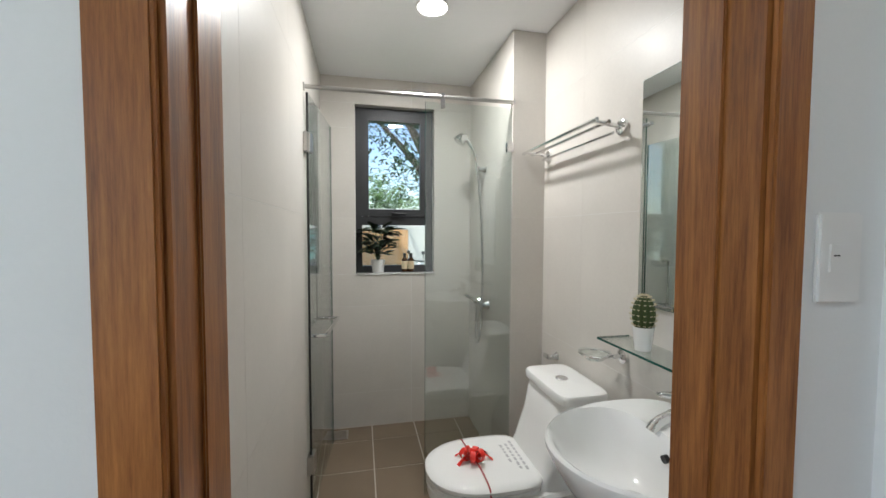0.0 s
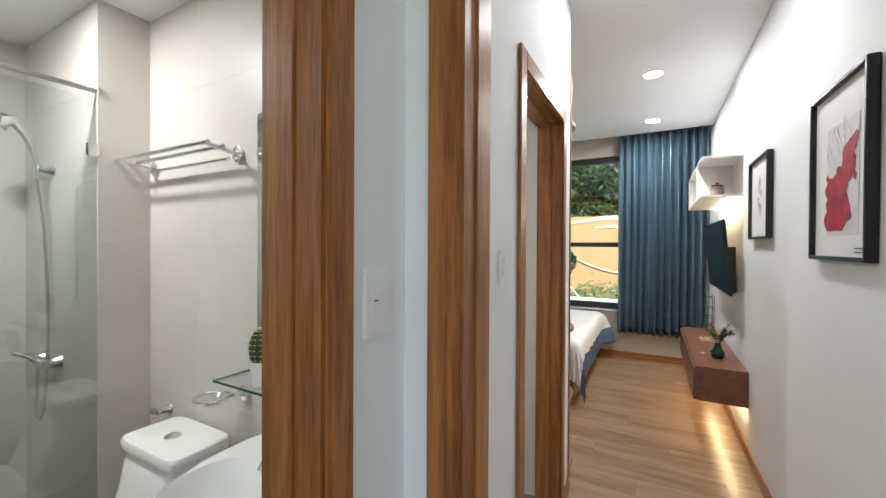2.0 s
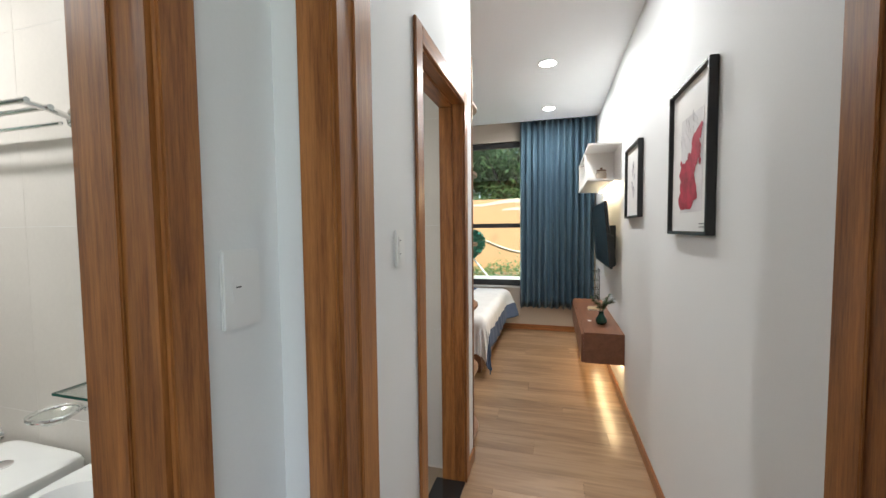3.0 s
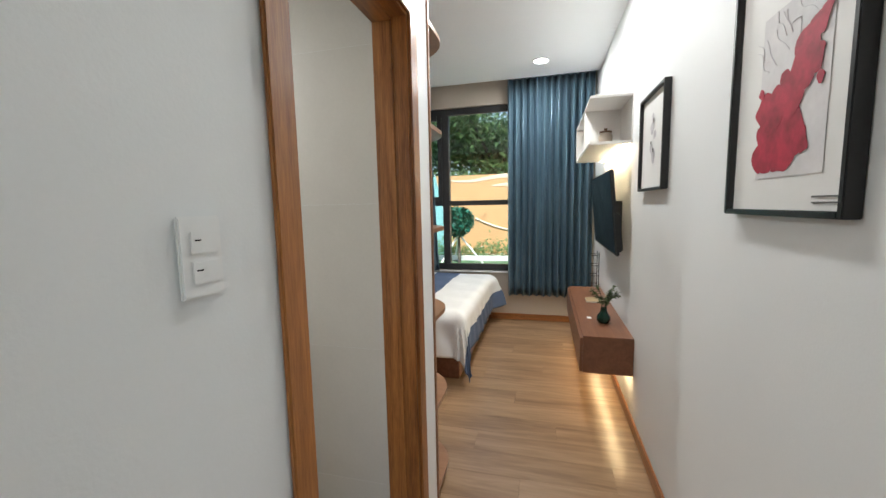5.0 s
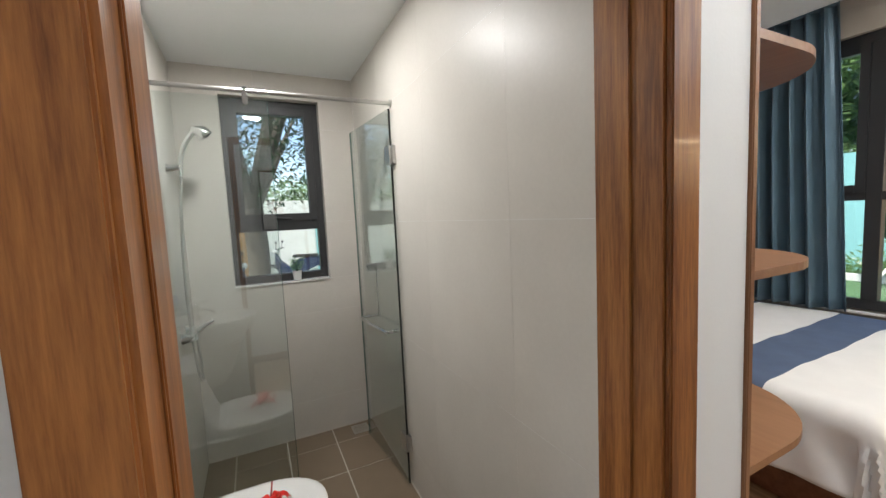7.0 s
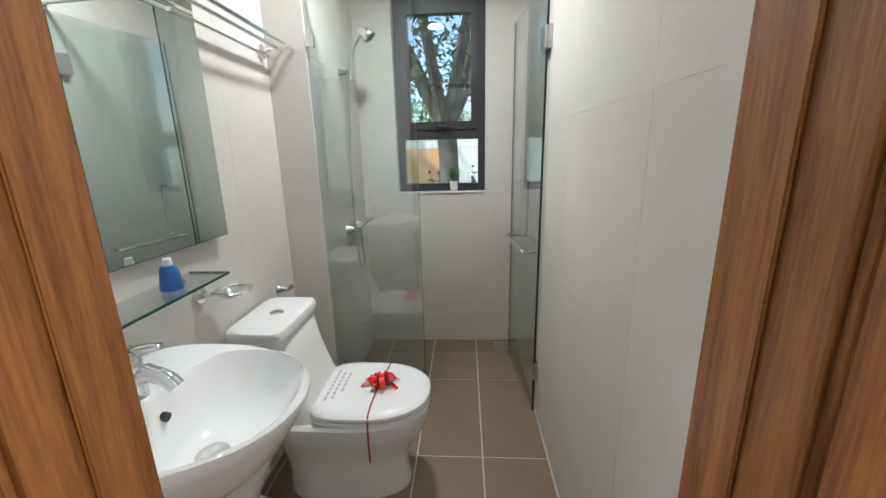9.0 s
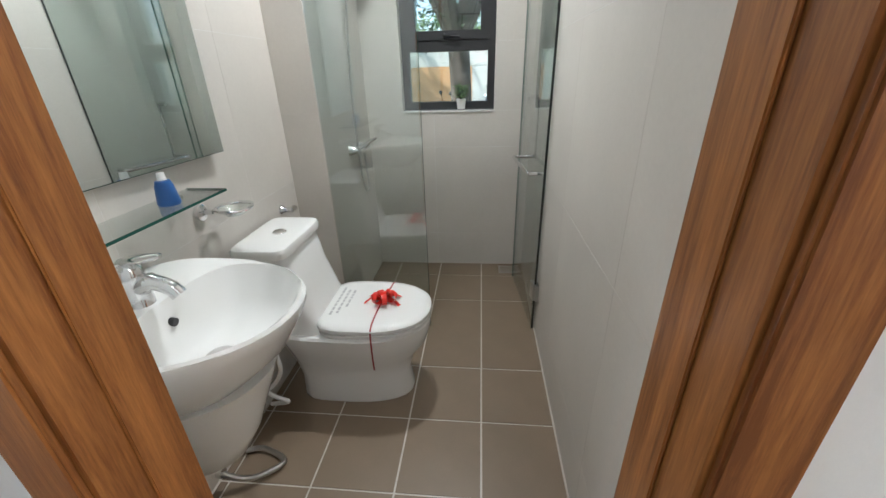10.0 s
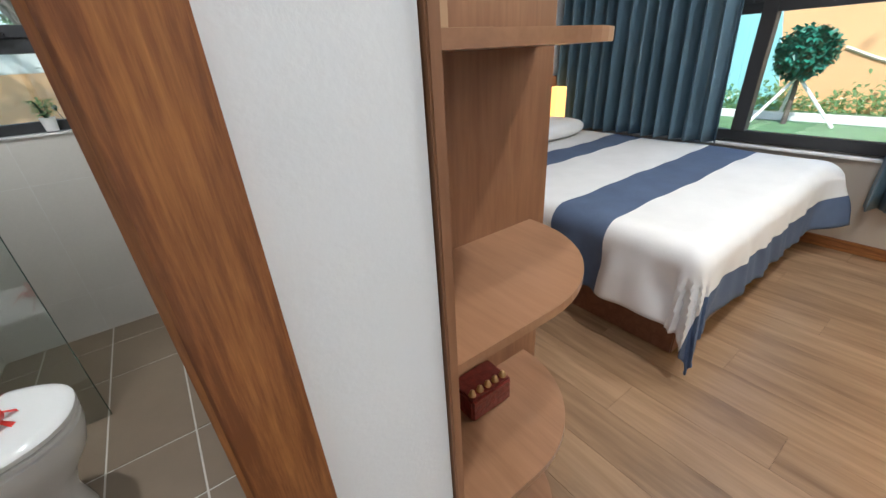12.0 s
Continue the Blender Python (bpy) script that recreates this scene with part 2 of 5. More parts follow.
def loft(bm, rings, cap_start=True, cap_end=True):
    """A skin over rings of points, each with the same count."""
    rows = [[bm.verts.new(p) for p in ring] for ring in rings]
    n = len(rows[0])
    for a, b in zip(rows, rows[1:]):
        for k in range(n):
            bm.faces.new((a[k], a[(k + 1) % n], b[(k + 1) % n], b[k]))
    if cap_start:
        bm.faces.new(rows[0][::-1])
    if cap_end:
        bm.faces.new(rows[-1])
    return bm


def lathe(bm, centre, profile, sides=24):
    """A turned shape: profile of (radius, height) round an upright axis."""
    c = Vector(centre)
    return loft(bm, [[c + Vector((r * math.cos(k * math.tau / sides), r * math.sin(k * math.tau / sides), h)) for k in range(sides)] for r, h in profile])


def bend(points, steps=6):
    """A smooth line through control points."""
    pts = [Vector(p) for p in points]
    out = []
    for i in range(len(pts) - 1):
        p0, p1, p2, p3 = pts[max(i - 1, 0)], pts[i], pts[i + 1], pts[min(i + 2, len(pts) - 1)]
        for s in range(steps):
            t = s / steps
            out.append(0.5 * ((2 * p1) + (p2 - p0) * t + (2 * p0 - 5 * p1 + 4 * p2 - p3) * t * t + (3 * p1 - p0 - 3 * p2 + p3) * t ** 3))
    out.append(pts[-1])
    return out


def wall(name, x0, x1, y0, y1, z0, z1, material=None):
    return tagged(part(name, solid(x0, x1, y0, y1, z0, z1), material or PAINT), kind="structure", category="wall")



# ---- structure ----
YW, YR, XE, HB, HR = -0.13, -1.13, 3.30, 2.375, 2.78  # passage wall, far side wall, window wall, bath ceiling, room ceiling


def cut(rect, hole):
    """What is left of a rectangle (u0, u1, v0, v1) outside a hole."""
    u0, u1, v0, v1 = rect
    a0, a1, b0, b1 = hole
    if a0 >= u1 or a1 <= u0 or b0 >= v1 or b1 <= v0:
        return [rect]
    out = []
    if v0 < b0:
        out.append((u0, u1, v0, b0))
    if v1 > b1:
        out.append((u0, u1, b1, v1))
    m0, m1 = max(v0, b0), min(v1, b1)
    if u0 < a0:
        out.append((u0, a0, m0, m1))
    if u1 > a1:
        out.append((a1, u1, m0, m1))
    return out


def panel_wall(name, plane, at0, at1, rect, holes, material=None):
    """A wall slab across x ('x': at0..at1 is its thickness in x, rect in y and z) or across y, with openings through it."""
    rects = [rect]
    for hole in holes:
        rects = [r for q in rects for r in cut(q, hole)]
    bm = bmesh.new()
    for u0, u1, v0, v1 in rects:
        if plane == "x":
            box(bm, at0, at1, u0, u1, v0, v1)
        else:
            box(bm, u0, u1, at0, at1, v0, v1)
    return tagged(part(name, bm, material or PAINT), kind="structure", category="wall")


WIN2 = (-0.80, -0.22, 1.06, 2.225)
WIN1 = (-2.285, -1.735, 1.06, 2.205)
WIN3 = (-0.75, 1.75, 0.60, 2.59)

panel_wall("wall_passage", "y", YW, -0.008, (-3.90, 0.14, 0, HR), [(-0.787, -0.07, 0, 2.09), (-2.44, -1.72, 0, 2.09)])
panel_wall("wall_outer", "y", 2.1506, 2.36, (-2.60, XE + 0.2, 0, HR), [WIN1, WIN2])
wall_bath2_side = wall("wall_wardrobe_side", 0.0006, 0.14, -0.008, 2.158, 0, HR)
wall_shared = wall("wall_between_baths", -1.2994, -1.2006, -0.008, 2.158, 0, HR)
wall_bath1_side = wall("wall_bath_end", -2.60, -2.5006, -0.008, 2.158, 0, HR)
wall("wall_side", -1.425, XE + 0.2, YR - 0.12, YR, 0, HR)
panel_wall("wall_window", "x", XE, XE + 0.2, (YR, 2.158, 0, HR), [WIN3], TAUPE)
panel_wall("wall_entry", "x", -1.535, -1.425, (-2.60, YW, 0, HR), [(-1.017, -0.228, 0, 2.09)])
# unseen walls that close the hall; the end opening holds an added lamp
wall("wall_hall_back", -3.90, -1.425, -2.72, -2.60, 0, HR)
panel_wall("wall_hall_end", "x", -4.02, -3.90, (-2.72, YW, 0, HR), [(-2.2, -0.6, 0.7, 2.2)])
for nm, x0, x1, y0, y1, z0 in (("ceiling_room", -4.02, 3.06, -2.72, 2.36, HR), ("ceiling_bath_far", -2.508, -1.292, -0.008, 2.158, HB), ("ceiling_bath_near", -1.208, 0.008, -0.008, 2.158, HB)):
    tagged(part(nm, solid(x0, x1, y0, y1, z0, z0 + 0.08), CEIL), kind="structure", category="ceiling")
tagged(part("ceiling_pocket", solid(3.06, XE + 0.2, YR - 0.12, 2.36, HR + 0.08, HR + 0.16), CEIL), kind="structure", category="ceiling")
wall("wall_pocket_back", XE, XE + 0.2, YR, 2.158, HR, HR + 0.08, TAUPE)
wall("wall_pocket_end", 3.06, XE + 0.2, YR - 0.12, YR, HR, HR + 0.08)
wall("wall_pocket_end", 3.06, XE + 0.2, 2.158, 2.36, HR, HR + 0.08)
ground = tagged(part("ground", solid(-120, 120, -120, 120, -0.42, -0.32), LAWN), "green mown lawn round the house", "lawn", kind="structure")
floor = tagged(part("floor", solid(-4.02, XE + 0.2, -2.72, 2.36, -0.34, -0.012), mat("floor_screed", (0.10, 0.06, 0.035), 0.4)), "brown wood-look laminate plank floor", "floor", kind="structure")
bath_floor_far = tagged(part("floor_bath_far", solid(-2.508, -1.292, -0.008, 2.158, -0.012, -0.0025), FJOINT), "brown square floor tiles with pale joints", "tiled floor", kind="structure")
bath_floor_near = tagged(part("floor_bath_near", solid(-1.208, 0.008, -0.008, 2.158, -0.012, -0.0025), FJOINT), "brown square floor tiles with pale joints", "tiled floor", kind="structure")


def skirting(name, x0, x1, y0, y1):
    tagged(part(name, solid(x0, x1, y0, y1, 0, 0.075, 0.003), TEAK_H if abs(x1 - x0) > abs(y1 - y0) else TEAK_Y), "brown wooden skirting board along the wall", "skirting", kind="structure")


skirting("baseboard", -1.42, XE, YR, YR + 0.012)
skirting("baseboard", XE - 0.013, XE, YR + 0.012, 2.15)
skirting("baseboard", -1.42, -0.82, YW - 0.012, YW)
skirting("baseboard", -0.022, 0.14, YW - 0.012, YW)


def door_frame(name, plane, u0, u1, w0, w1, top, faces, label, cw=0.070):
    """A wooden door frame: lining, stop beads and flat casings. u: clear width, w: the wall's two faces; faces: sides with a casing."""
    swap = plane == "x"

    def bx(bm, a0, a1, b0, b1, z0, z1, bevel=0.0):
        return box(bm, b0, b1, a0, a1, z0, z1, bevel) if swap else box(bm, a0, a1, b0, b1, z0, z1, bevel)

    lying = TEAK_Y if swap else TEAK_H
    base = ((w0 + w1) / 2, (u0 + u1) / 2, 0) if swap else ((u0 + u1) / 2, (w0 + w1) / 2, 0)
    t = thing(name, base, label, "door frame", kind="structure")
    for a0, a1 in ((u0 - 0.029, u0), (u1, u1 + 0.029)):
        part("jamb", bx(bmesh.new(), a0, a1, w0 - 0.002, w1 + 0.002, 0, top + 0.029), TEAK, t)
    part("head", bx(bmesh.new(), u0, u1, w0 - 0.002, w1 + 0.002, top, top + 0.029), lying, t)
    mid = w0 + (w1 - w0) * 0.42
    for a0, a1 in ((u0, u0 + 0.005), (u1 - 0.005, u1)):
        part("stop_bead", bx(bmesh.new(), a0, a1, mid, w1 + 0.002, 0, top, 0.002), TEAK, t)
    part("stop_bead", bx(bmesh.new(), u0 + 0.005, u1 - 0.005, mid, w1 + 0.002, top - 0.012, top, 0.002), lying, t)
    for face, sign in faces:
        f0, f1 = (face - 0.014, face - 0.002) if sign < 0 else (face + 0.002, face + 0.014)
        for a, s in ((u0, -1), (u1, 1)):
            inner, outer = a + s * 0.006, a + s * cw
            bm = bx(bmesh.new(), inner, outer, f0, f1, 0, top + cw, 0.003)
            part("casing", bm, TEAK, t)
        bm = bx(bmesh.new(), u0 - 0.006, u1 + 0.006, f0, f1, top + 0.006, top + cw, 0.003)
        part("casing_head", bm, lying, t)
    return t


door_frame("door_1", "y", -2.412, -1.755, YW, -0.008, 2.06, [(YW, -1)], "orange-brown wooden door frame of the first bathroom", 0.060)
door_frame("door_2", "y", -0.757, -0.10, YW, -0.008, 2.06, [(YW, -1)], "orange-brown wooden door frame of the second bathroom", 0.076)
door_frame("door_3", "x", -0.987, -0.258, -1.535, -1.425, 2.06, [(-1.535, -1)], "orange-brown wooden door frame into the bedroom")
for nm, x0, x1 in (("threshold_far", -2.41, -1.75), ("threshold_near", -0.757, -0.10)):
    tagged(part(nm, solid(x0, x1, YW - 0.004, 0.03, -0.01, 0.012, 0.003), GRANITE), "polished black granite door threshold", "threshold", kind="structure")


# ---- bedroom window, curtains ----
def window_room():
    y0, y1, z0, z1 = WIN3
    x0, x1 = XE + 0.05, XE + 0.11
    t = thing("window_1", (x0, (y0 + y1) / 2, z0), "large dark aluminium window onto the garden", "window", kind="structure")
    for a0, a1 in ((y0, y0 + 0.07), (y1 - 0.07, y1)):
        part("window_frame", solid(x0, x1, a0, a1, z0, z1, 0.003), ALU, t)
    for b0, b1 in ((z0, z0 + 0.075), (z1 - 0.075, z1)):
        part("window_frame", solid(x0, x1, y0 + 0.07, y1 - 0.07, b0, b1, 0.003), ALU, t)
    for yc, w in ((0.62, 0.085), (-0.45, 0.07)):
        part("mullion", solid(x0 - 0.012, x1 + 0.01, yc - w / 2, yc + w / 2, z0 + 0.075, z1 - 0.075, 0.003), ALU, t)
    cols = ((y0 + 0.07, -0.485), (-0.415, 0.5775), (0.6625, y1 - 0.07))
    for a0, a1 in cols:
        part("transom", solid(x0 - 0.008, x1, a0, a1, 1.41, 1.47, 0.003), ALU, t)
        for b0, b1 in ((z0 + 0.075, 1.41), (1.47, z1 - 0.075)):
            if a0 > 0.6 and b0 > 1.0:
                # the opening sash beside the mullion has its own heavy frame
                sash = part("sash", solid(x0 - 0.022, x1 - 0.02, a0, a0 + 0.055, b0, b1, 0.004), ALU, t, "dark aluminium sash")
                part("sash_rail", solid(x0 - 0.022, x1 - 0.02, a0 + 0.055, a1, b0, b0 + 0.055, 0.004), ALU, sash)
                part("sash_rail", solid(x0 - 0.022, x1 - 0.02, a0 + 0.055, a1, b1 - 0.055, b1, 0.004), ALU, sash)
                part("sash_stile", solid(x0 - 0.022, x1 - 0.02, a1 - 0.055, a1, b0 + 0.055, b1 - 0.055, 0.004), ALU, sash)
            p = part("pane", solid(x0 + 0.028, x0 + 0.034, a0, a1, b0, b1), PANE, t)
            p.visible_shadow = False
    part("window_sill", solid(XE - 0.03, x0, y0, y1, z0 - 0.02, z0, 0.003), CERAMIC, t, "white stone sill")


window_room()


def curtain(name, y0, y1, z0, z1, folds, depth, seed, label, spread=0.0):
    """A pleated hanging: an upright sheet with uneven folds, 3 mm thick."""
    rnd = random.Random(seed)
    n, rows = folds * 18, 26
    ph = [rnd.uniform(-0.5, 0.5) for _ in range(folds + 2)]
    am = [rnd.uniform(0.55, 1.05) for _ in range(folds + 2)]
    bm = bmesh.new()
    grid = []
    for r in range(rows + 1):
        v = r / rows
        z = z1 + (z0 - z1) * v
        line = []
        for i in range(n + 1):
            u = i / n
            k = int(u * folds)
            f = u * folds - k
            a = am[k] * (1 - f) + am[k + 1] * f
            p = ph[k] * (1 - f) + ph[k + 1] * f
            soft = 0.55 + 0.45 * min(1, v * 3)
            w = math.sin(math.tau * (u * folds) + p * (0.4 + 0.6 * v))
            w = math.copysign(abs(w) ** 1.15, w)
            x = 3.20 + depth * a * soft * (w + 0.18 * math.sin(math.tau * 2 * u * folds + 3 * v))
            y = y0 + (y1 - y0) * u + 0.45 * (y1 - y0) / (4 * math.pi * folds) * math.sin(math.tau * u * folds * 2 + p) + spread * v * (u - 0.5)
            line.append(bm.verts.new((x, y, z + 0.004 * v * math.sin(31 * u))))
        grid.append(line)
    for a, b in zip(grid, grid[1:]):
        for i in range(n):
            bm.faces.new((a[i], a[i + 1], b[i + 1], b[i]))
    t = thing(name, (3.2, (y0 + y1) / 2, z0), label, "curtain", "window curtains")
    sheet = part("cloth", bm, CURTAIN, t, smooth=True)
    sol = sheet.modifiers.new("thickness", "SOLIDIFY")
    sol.thickness = 0.003
    part("heading_tape", solid(3.175, 3.225, y0, y1, z1 - 0.035, z1 + 0.004, 0.004), CURTAIN, t)
    return t


tagged(part("curtain_rail", solid(3.17, 3.23, YR + 0.01, 2.10, HR + 0.068, HR + 0.079, 0.002), WHITE), "white aluminium curtain rail in the ceiling pocket", "curtain rail")
curtain("curtain", -1.10, -0.165, 0.335, HR + 0.066, 12, 0.080, 3, "teal-blue floor-length curtain drawn aside at the window")
curtain("curtain", 0.80, 2.03, 0.60, HR + 0.066, 13, 0.076, 8, "teal-blue curtain gathered beside the bed", spread=0.22)


# ---- bed ----
def bed():
    t = thing("bed", (2.2, 1.0, 0), "double bed, white and blue striped bedspread on brown base", "bed")
    part("base", solid(1.53, 3.26, 0.075, 2.12, 0.0, 0.30, 0.006), LAM, t, "brown wooden bed base")
    part("headboard", solid(1.40, 3.26, 2.11, 2.15, 0.30, 1.05, 0.01), LAM_V, t, "brown wooden headboard")
    part("mattress", solid(1.48, 3.20, 0.05, 2.10, 0.30, 0.565, 0.07), CLOTH, t)
    # bedspread: a sheet over the top that rolls over a soft edge and falls over the near side and the foot
    bm = bmesh.new()
    nx, ny = 120, 120
    drop, fx, fy, soft = 0.415, 1.52, 0.09, 0.09
    xs = [fx - drop + (3.20 - fx + drop) * i / nx for i in range(nx + 1)]
    ys = [fy - drop + (1.95 + drop) * j / ny for j in range(ny + 1)]
    quarter = soft * math.pi / 2
    grid = []
    for j, y in enumerate(ys):
        row = []
        for i, x in enumerate(xs):
            ox, oy = max(0.0, fx - x), max(0.0, fy - y)
            z = 0.577 + 0.006 * math.sin(7 * x + 3 * y) * math.sin(5 * y) + 0.003 * math.sin(19 * x - 4 * y)
            px, py = max(x, fx), max(y, fy)
            over = math.hypot(ox, oy)
            if over:
                lx, ly = ox / over, oy / over
                a = min(over, quarter) / soft
                hang = max(0.0, over - quarter)
                z -= soft * (1 - math.cos(a)) + 0.99 * hang
                along = (y * lx + x * ly) + 0.22 * math.sin(3.1 * (x + y))
                wave = (0.020 * math.sin(16 * along) + 0.011 * math.sin(37 * along + 1.7)) * min(1, hang / 0.12)
                out = soft * math.sin(a) + 0.06 * hang
                far = max(0.0, (x - 2.95) / 0.25) * oy * 0.32
                px -= lx * (out + wave) + 0.12 * min(ox, oy)
                py -= ly * (out + 0.4 * wave) + 0.13 * min(ox, oy) + far
            row.append(bm.verts.new((px, py, max(z, 0.045))))
        grid.append(row)
    for j in range(ny):
        for i in range(nx):
            f = bm.faces.new((grid[j][i], grid[j][i + 1], grid[j + 1][i + 1], grid[j + 1][i]))
            yc, xc = (ys[j] + ys[j + 1]) / 2, (xs[i] + xs[i + 1]) / 2
            f.material_index = 1 if (yc < -0.155 or 0.43 < yc < 0.71 or 1.24 < yc < 1.47) else 0
    spread = part("bedspread", bm, [CLOTH, BLUE], t, "white bedspread with dark blue bands", smooth=True)
    sol = spread.modifiers.new("thickness", "SOLIDIFY")
    sol.thickness = 0.008
    for xc in (1.75, 2.70):
        rings = []
        for k in range(13):
            a = -math.pi / 2 + math.pi * k / 12
            r, h = math.cos(a), math.sin(a)
            rings.append([(xc + 0.36 * r ** 0.45 * math.copysign(abs(math.cos(q)) ** 0.5, math.cos(q)), 1.84 + 0.21 * r ** 0.45 * math.copysign(abs(math.sin(q)) ** 0.5, math.sin(q)), 0.655 + 0.075 * h) for q in [math.tau * s / 32 for s in range(32)]])
        part("pillow", loft(bmesh.new(), rings), CLOTH, t, "white pillow", smooth=True)


bed()


# ---- wardrobe with rounded end shelves ----
def wardrobe():
    t = thing("wardrobe", (0.38, 1.1, 0), "brown wood-look wardrobe with open rounded end shelves", "wardrobe")
    part("carcass", solid(0.144, 0.69, 0.17, 2.14, 0.0, 2.40, 0.003), LAM_V, t)
    for k in range(3):
        a = 0.19 + k * 0.65
        d = part("door", solid(0.692, 0.71, a, a + 0.645, 0.07, 2.38, 0.003), LAM_V, t)
        part("handle", tube(bmesh.new(), [(0.71, a + 0.6, 1.0), (0.735, a + 0.6, 1.0), (0.735, a + 0.6, 1.2), (0.71, a + 0.6, 1.2)], 0.006), STEEL, d, "steel handle")
    part("side_panel", solid(0.144, 0.16, YW - 0.006, 0.17, 0.0, 2.40, 0.002), LAM_V, t)
    for z in (0.07, 0.48, 0.905, 1.31, 1.765, 2.19):
        out = [(0.16, 0.17), (0.16, -0.115)]
        cx, cy, r = 0.375, 0.145, 0.26
        out += [(cx + r * math.sin(a), cy - r * math.cos(a)) for a in [math.pi / 2 * s / 14 for s in range(15)]]
        out += [(0.635, 0.17)]
        bm = loft(bmesh.new(), [[(x, y, z - 0.018) for x, y in out], [(x, y, z) for x, y in out]])
        part("shelf", bm, SHELFW, t)
    return t


wardrobe()


# ---- passage wall: pictures, shelf, screen, console ----
def picture(x0, x1, z0, z1, art, label):
    t = thing("framed_picture", ((x0 + x1) / 2, YR, z0), label, "picture", "pictures on the wall")
    w, d0, d1 = 0.014, YR + 0.001, YR + 0.032
    for a0, a1 in ((x0, x0 + w), (x1 - w, x1)):
        part("frame_side", solid(a0, a1, d0, d1, z0, z1, 0.002), BLACK, t)
    for b0, b1 in ((z0, z0 + w), (z1 - w, z1)):
        part("frame_side", solid(x0 + w, x1 - w, d0, d1, b0, b1, 0.002), BLACK, t)
    part("mount", solid(x0 + w, x1 - w, d0, YR + 0.014, z0 + w, z1 - w), PAPER, t, "white mount")
    art(t, (x0 + x1) / 2, (z0 + z1) / 2, YR + 0.0155)


def blot(t, spots, y, material, name):
    bm = bmesh.new()
    rnd = random.Random(11)
    for cx, cz, r in spots:
        ring = [(cx + r * (1 + 0.18 * math.sin(3 * a + cx * 40) + rnd.uniform(-0.06, 0.06)) * math.cos(a), cz + r * (1 + 0.2 * math.sin(2 * a + cz * 30) + rnd.uniform(-0.06, 0.06)) * math.sin(a)) for a in [math.tau * k / 22 for k in range(22)]]
        y += 0.00008
        loft(bm, [[(a, y - 0.0003, b) for a, b in ring], [(a, y, b) for a, b in ring]])
    part(name, bm, material, t)


def art_red(t, cx, cz, y):
    part("print", solid(cx - 0.145, cx + 0.105, y - 0.0004, y, cz - 0.216, cz + 0.165), mat("pale_print", (0.66, 0.64, 0.645), 0.6, vary=0.14, scale=9), t, "pale grey printed field")
    big = [(0.075, -0.165, 0.046), (0.0, -0.165, 0.048), (0.05, -0.115, 0.056), (-0.025, -0.115, 0.052), (-0.062, -0.145, 0.034), (0.075, -0.055, 0.038), (0.03, -0.055, 0.042), (-0.025, -0.045, 0.040), (-0.005, -0.01, 0.028), (-0.055, 0.0, 0.042), (-0.095, 0.015, 0.034), (-0.075, 0.055, 0.040), (-0.105, 0.075, 0.030), (-0.125, 0.095, 0.016), (0.095, -0.01, 0.012), (-0.12, -0.03, 0.012)]
    blot(t, [(cx + dx, cz + dz, q) for dx, dz, q in big], y + 0.001, INK, "ink_figure")
    # fine splashed threads above the figure
    rnd = random.Random(17)
    for k in range(9):
        a, b = rnd.uniform(-0.10, 0.09), rnd.uniform(0.02, 0.12)
        pts = [(cx + a + 0.02 * q + rnd.uniform(-0.012, 0.012), y + 0.0006, cz + b + 0.022 * q + rnd.uniform(-0.01, 0.01)) for q in range(4)]
        part("ink_thread", tube(bmesh.new(), bend(pts, 3), 0.0006, 5), INKP, t, "thin grey ink line")
    for k in range(2):
        part("caption_bar", solid(cx - 0.20, cx - 0.12, y - 0.001, y + 0.0006, cz - 0.264 - 0.012 * k, cz - 0.261 - 0.012 * k), GREY, t)


def art_grey(t, cx, cz, y):
    blot(t, [(cx + 0.02, cz + 0.07, 0.032), (cx - 0.03, cz + 0.03, 0.024), (cx + 0.03, cz - 0.03, 0.026), (cx - 0.01, cz - 0.07, 0.034), (cx + 0.01, cz + 0.12, 0.018)], y, INKP, "ink_figure")
    for dx, dz, r in ((-0.015, 0.10, 0.012), (0.02, -0.005, 0.010), (-0.02, -0.045, 0.011)):
        blot(t, [(cx + dx, cz + dz, r)], y + 0.004, GREY, "ink_dot")


picture(-0.582, -0.115, 1.372, 1.982, art_red, "black-framed print of a crimson blot on a white mount")
picture(0.548, 1.010, 1.467, 1.955, art_grey, "black-framed print of small grey blots on white")


def console():
    x0, x1, yf, z0, z1 = 1.10, 2.65, -0.832, 0.33, 0.572
    t = thing("wall_console", (1.9, YR, z0), "brown walnut-look floating console with a warm light strip below", "console")
    part("body", solid(x0, x1, YR, yf, z0, z1, 0.002), LAM, t)
    for k in range(3):
        a = x0 + k * (x1 - x0) / 3
        part("drawer_front", solid(a + 0.003, a + (x1 - x0) / 3 - 0.003, yf, yf + 0.018, z0 + 0.004, z1 - 0.014, 0.002), LAM, t)
    part("light_strip", solid(x0 + 0.04, x1 - 0.04, YR + 0.03, YR + 0.05, z0 - 0.008, z0), glow("warm_led", (1.0, 0.72, 0.36), 7.0), t, "glowing warm light strip")


console()
lamp("console_strip_light", "AREA", 1.4, pose(1.875, YR + 0.06, 0.318), 1.5, 0.06, (1.0, 0.72, 0.38))


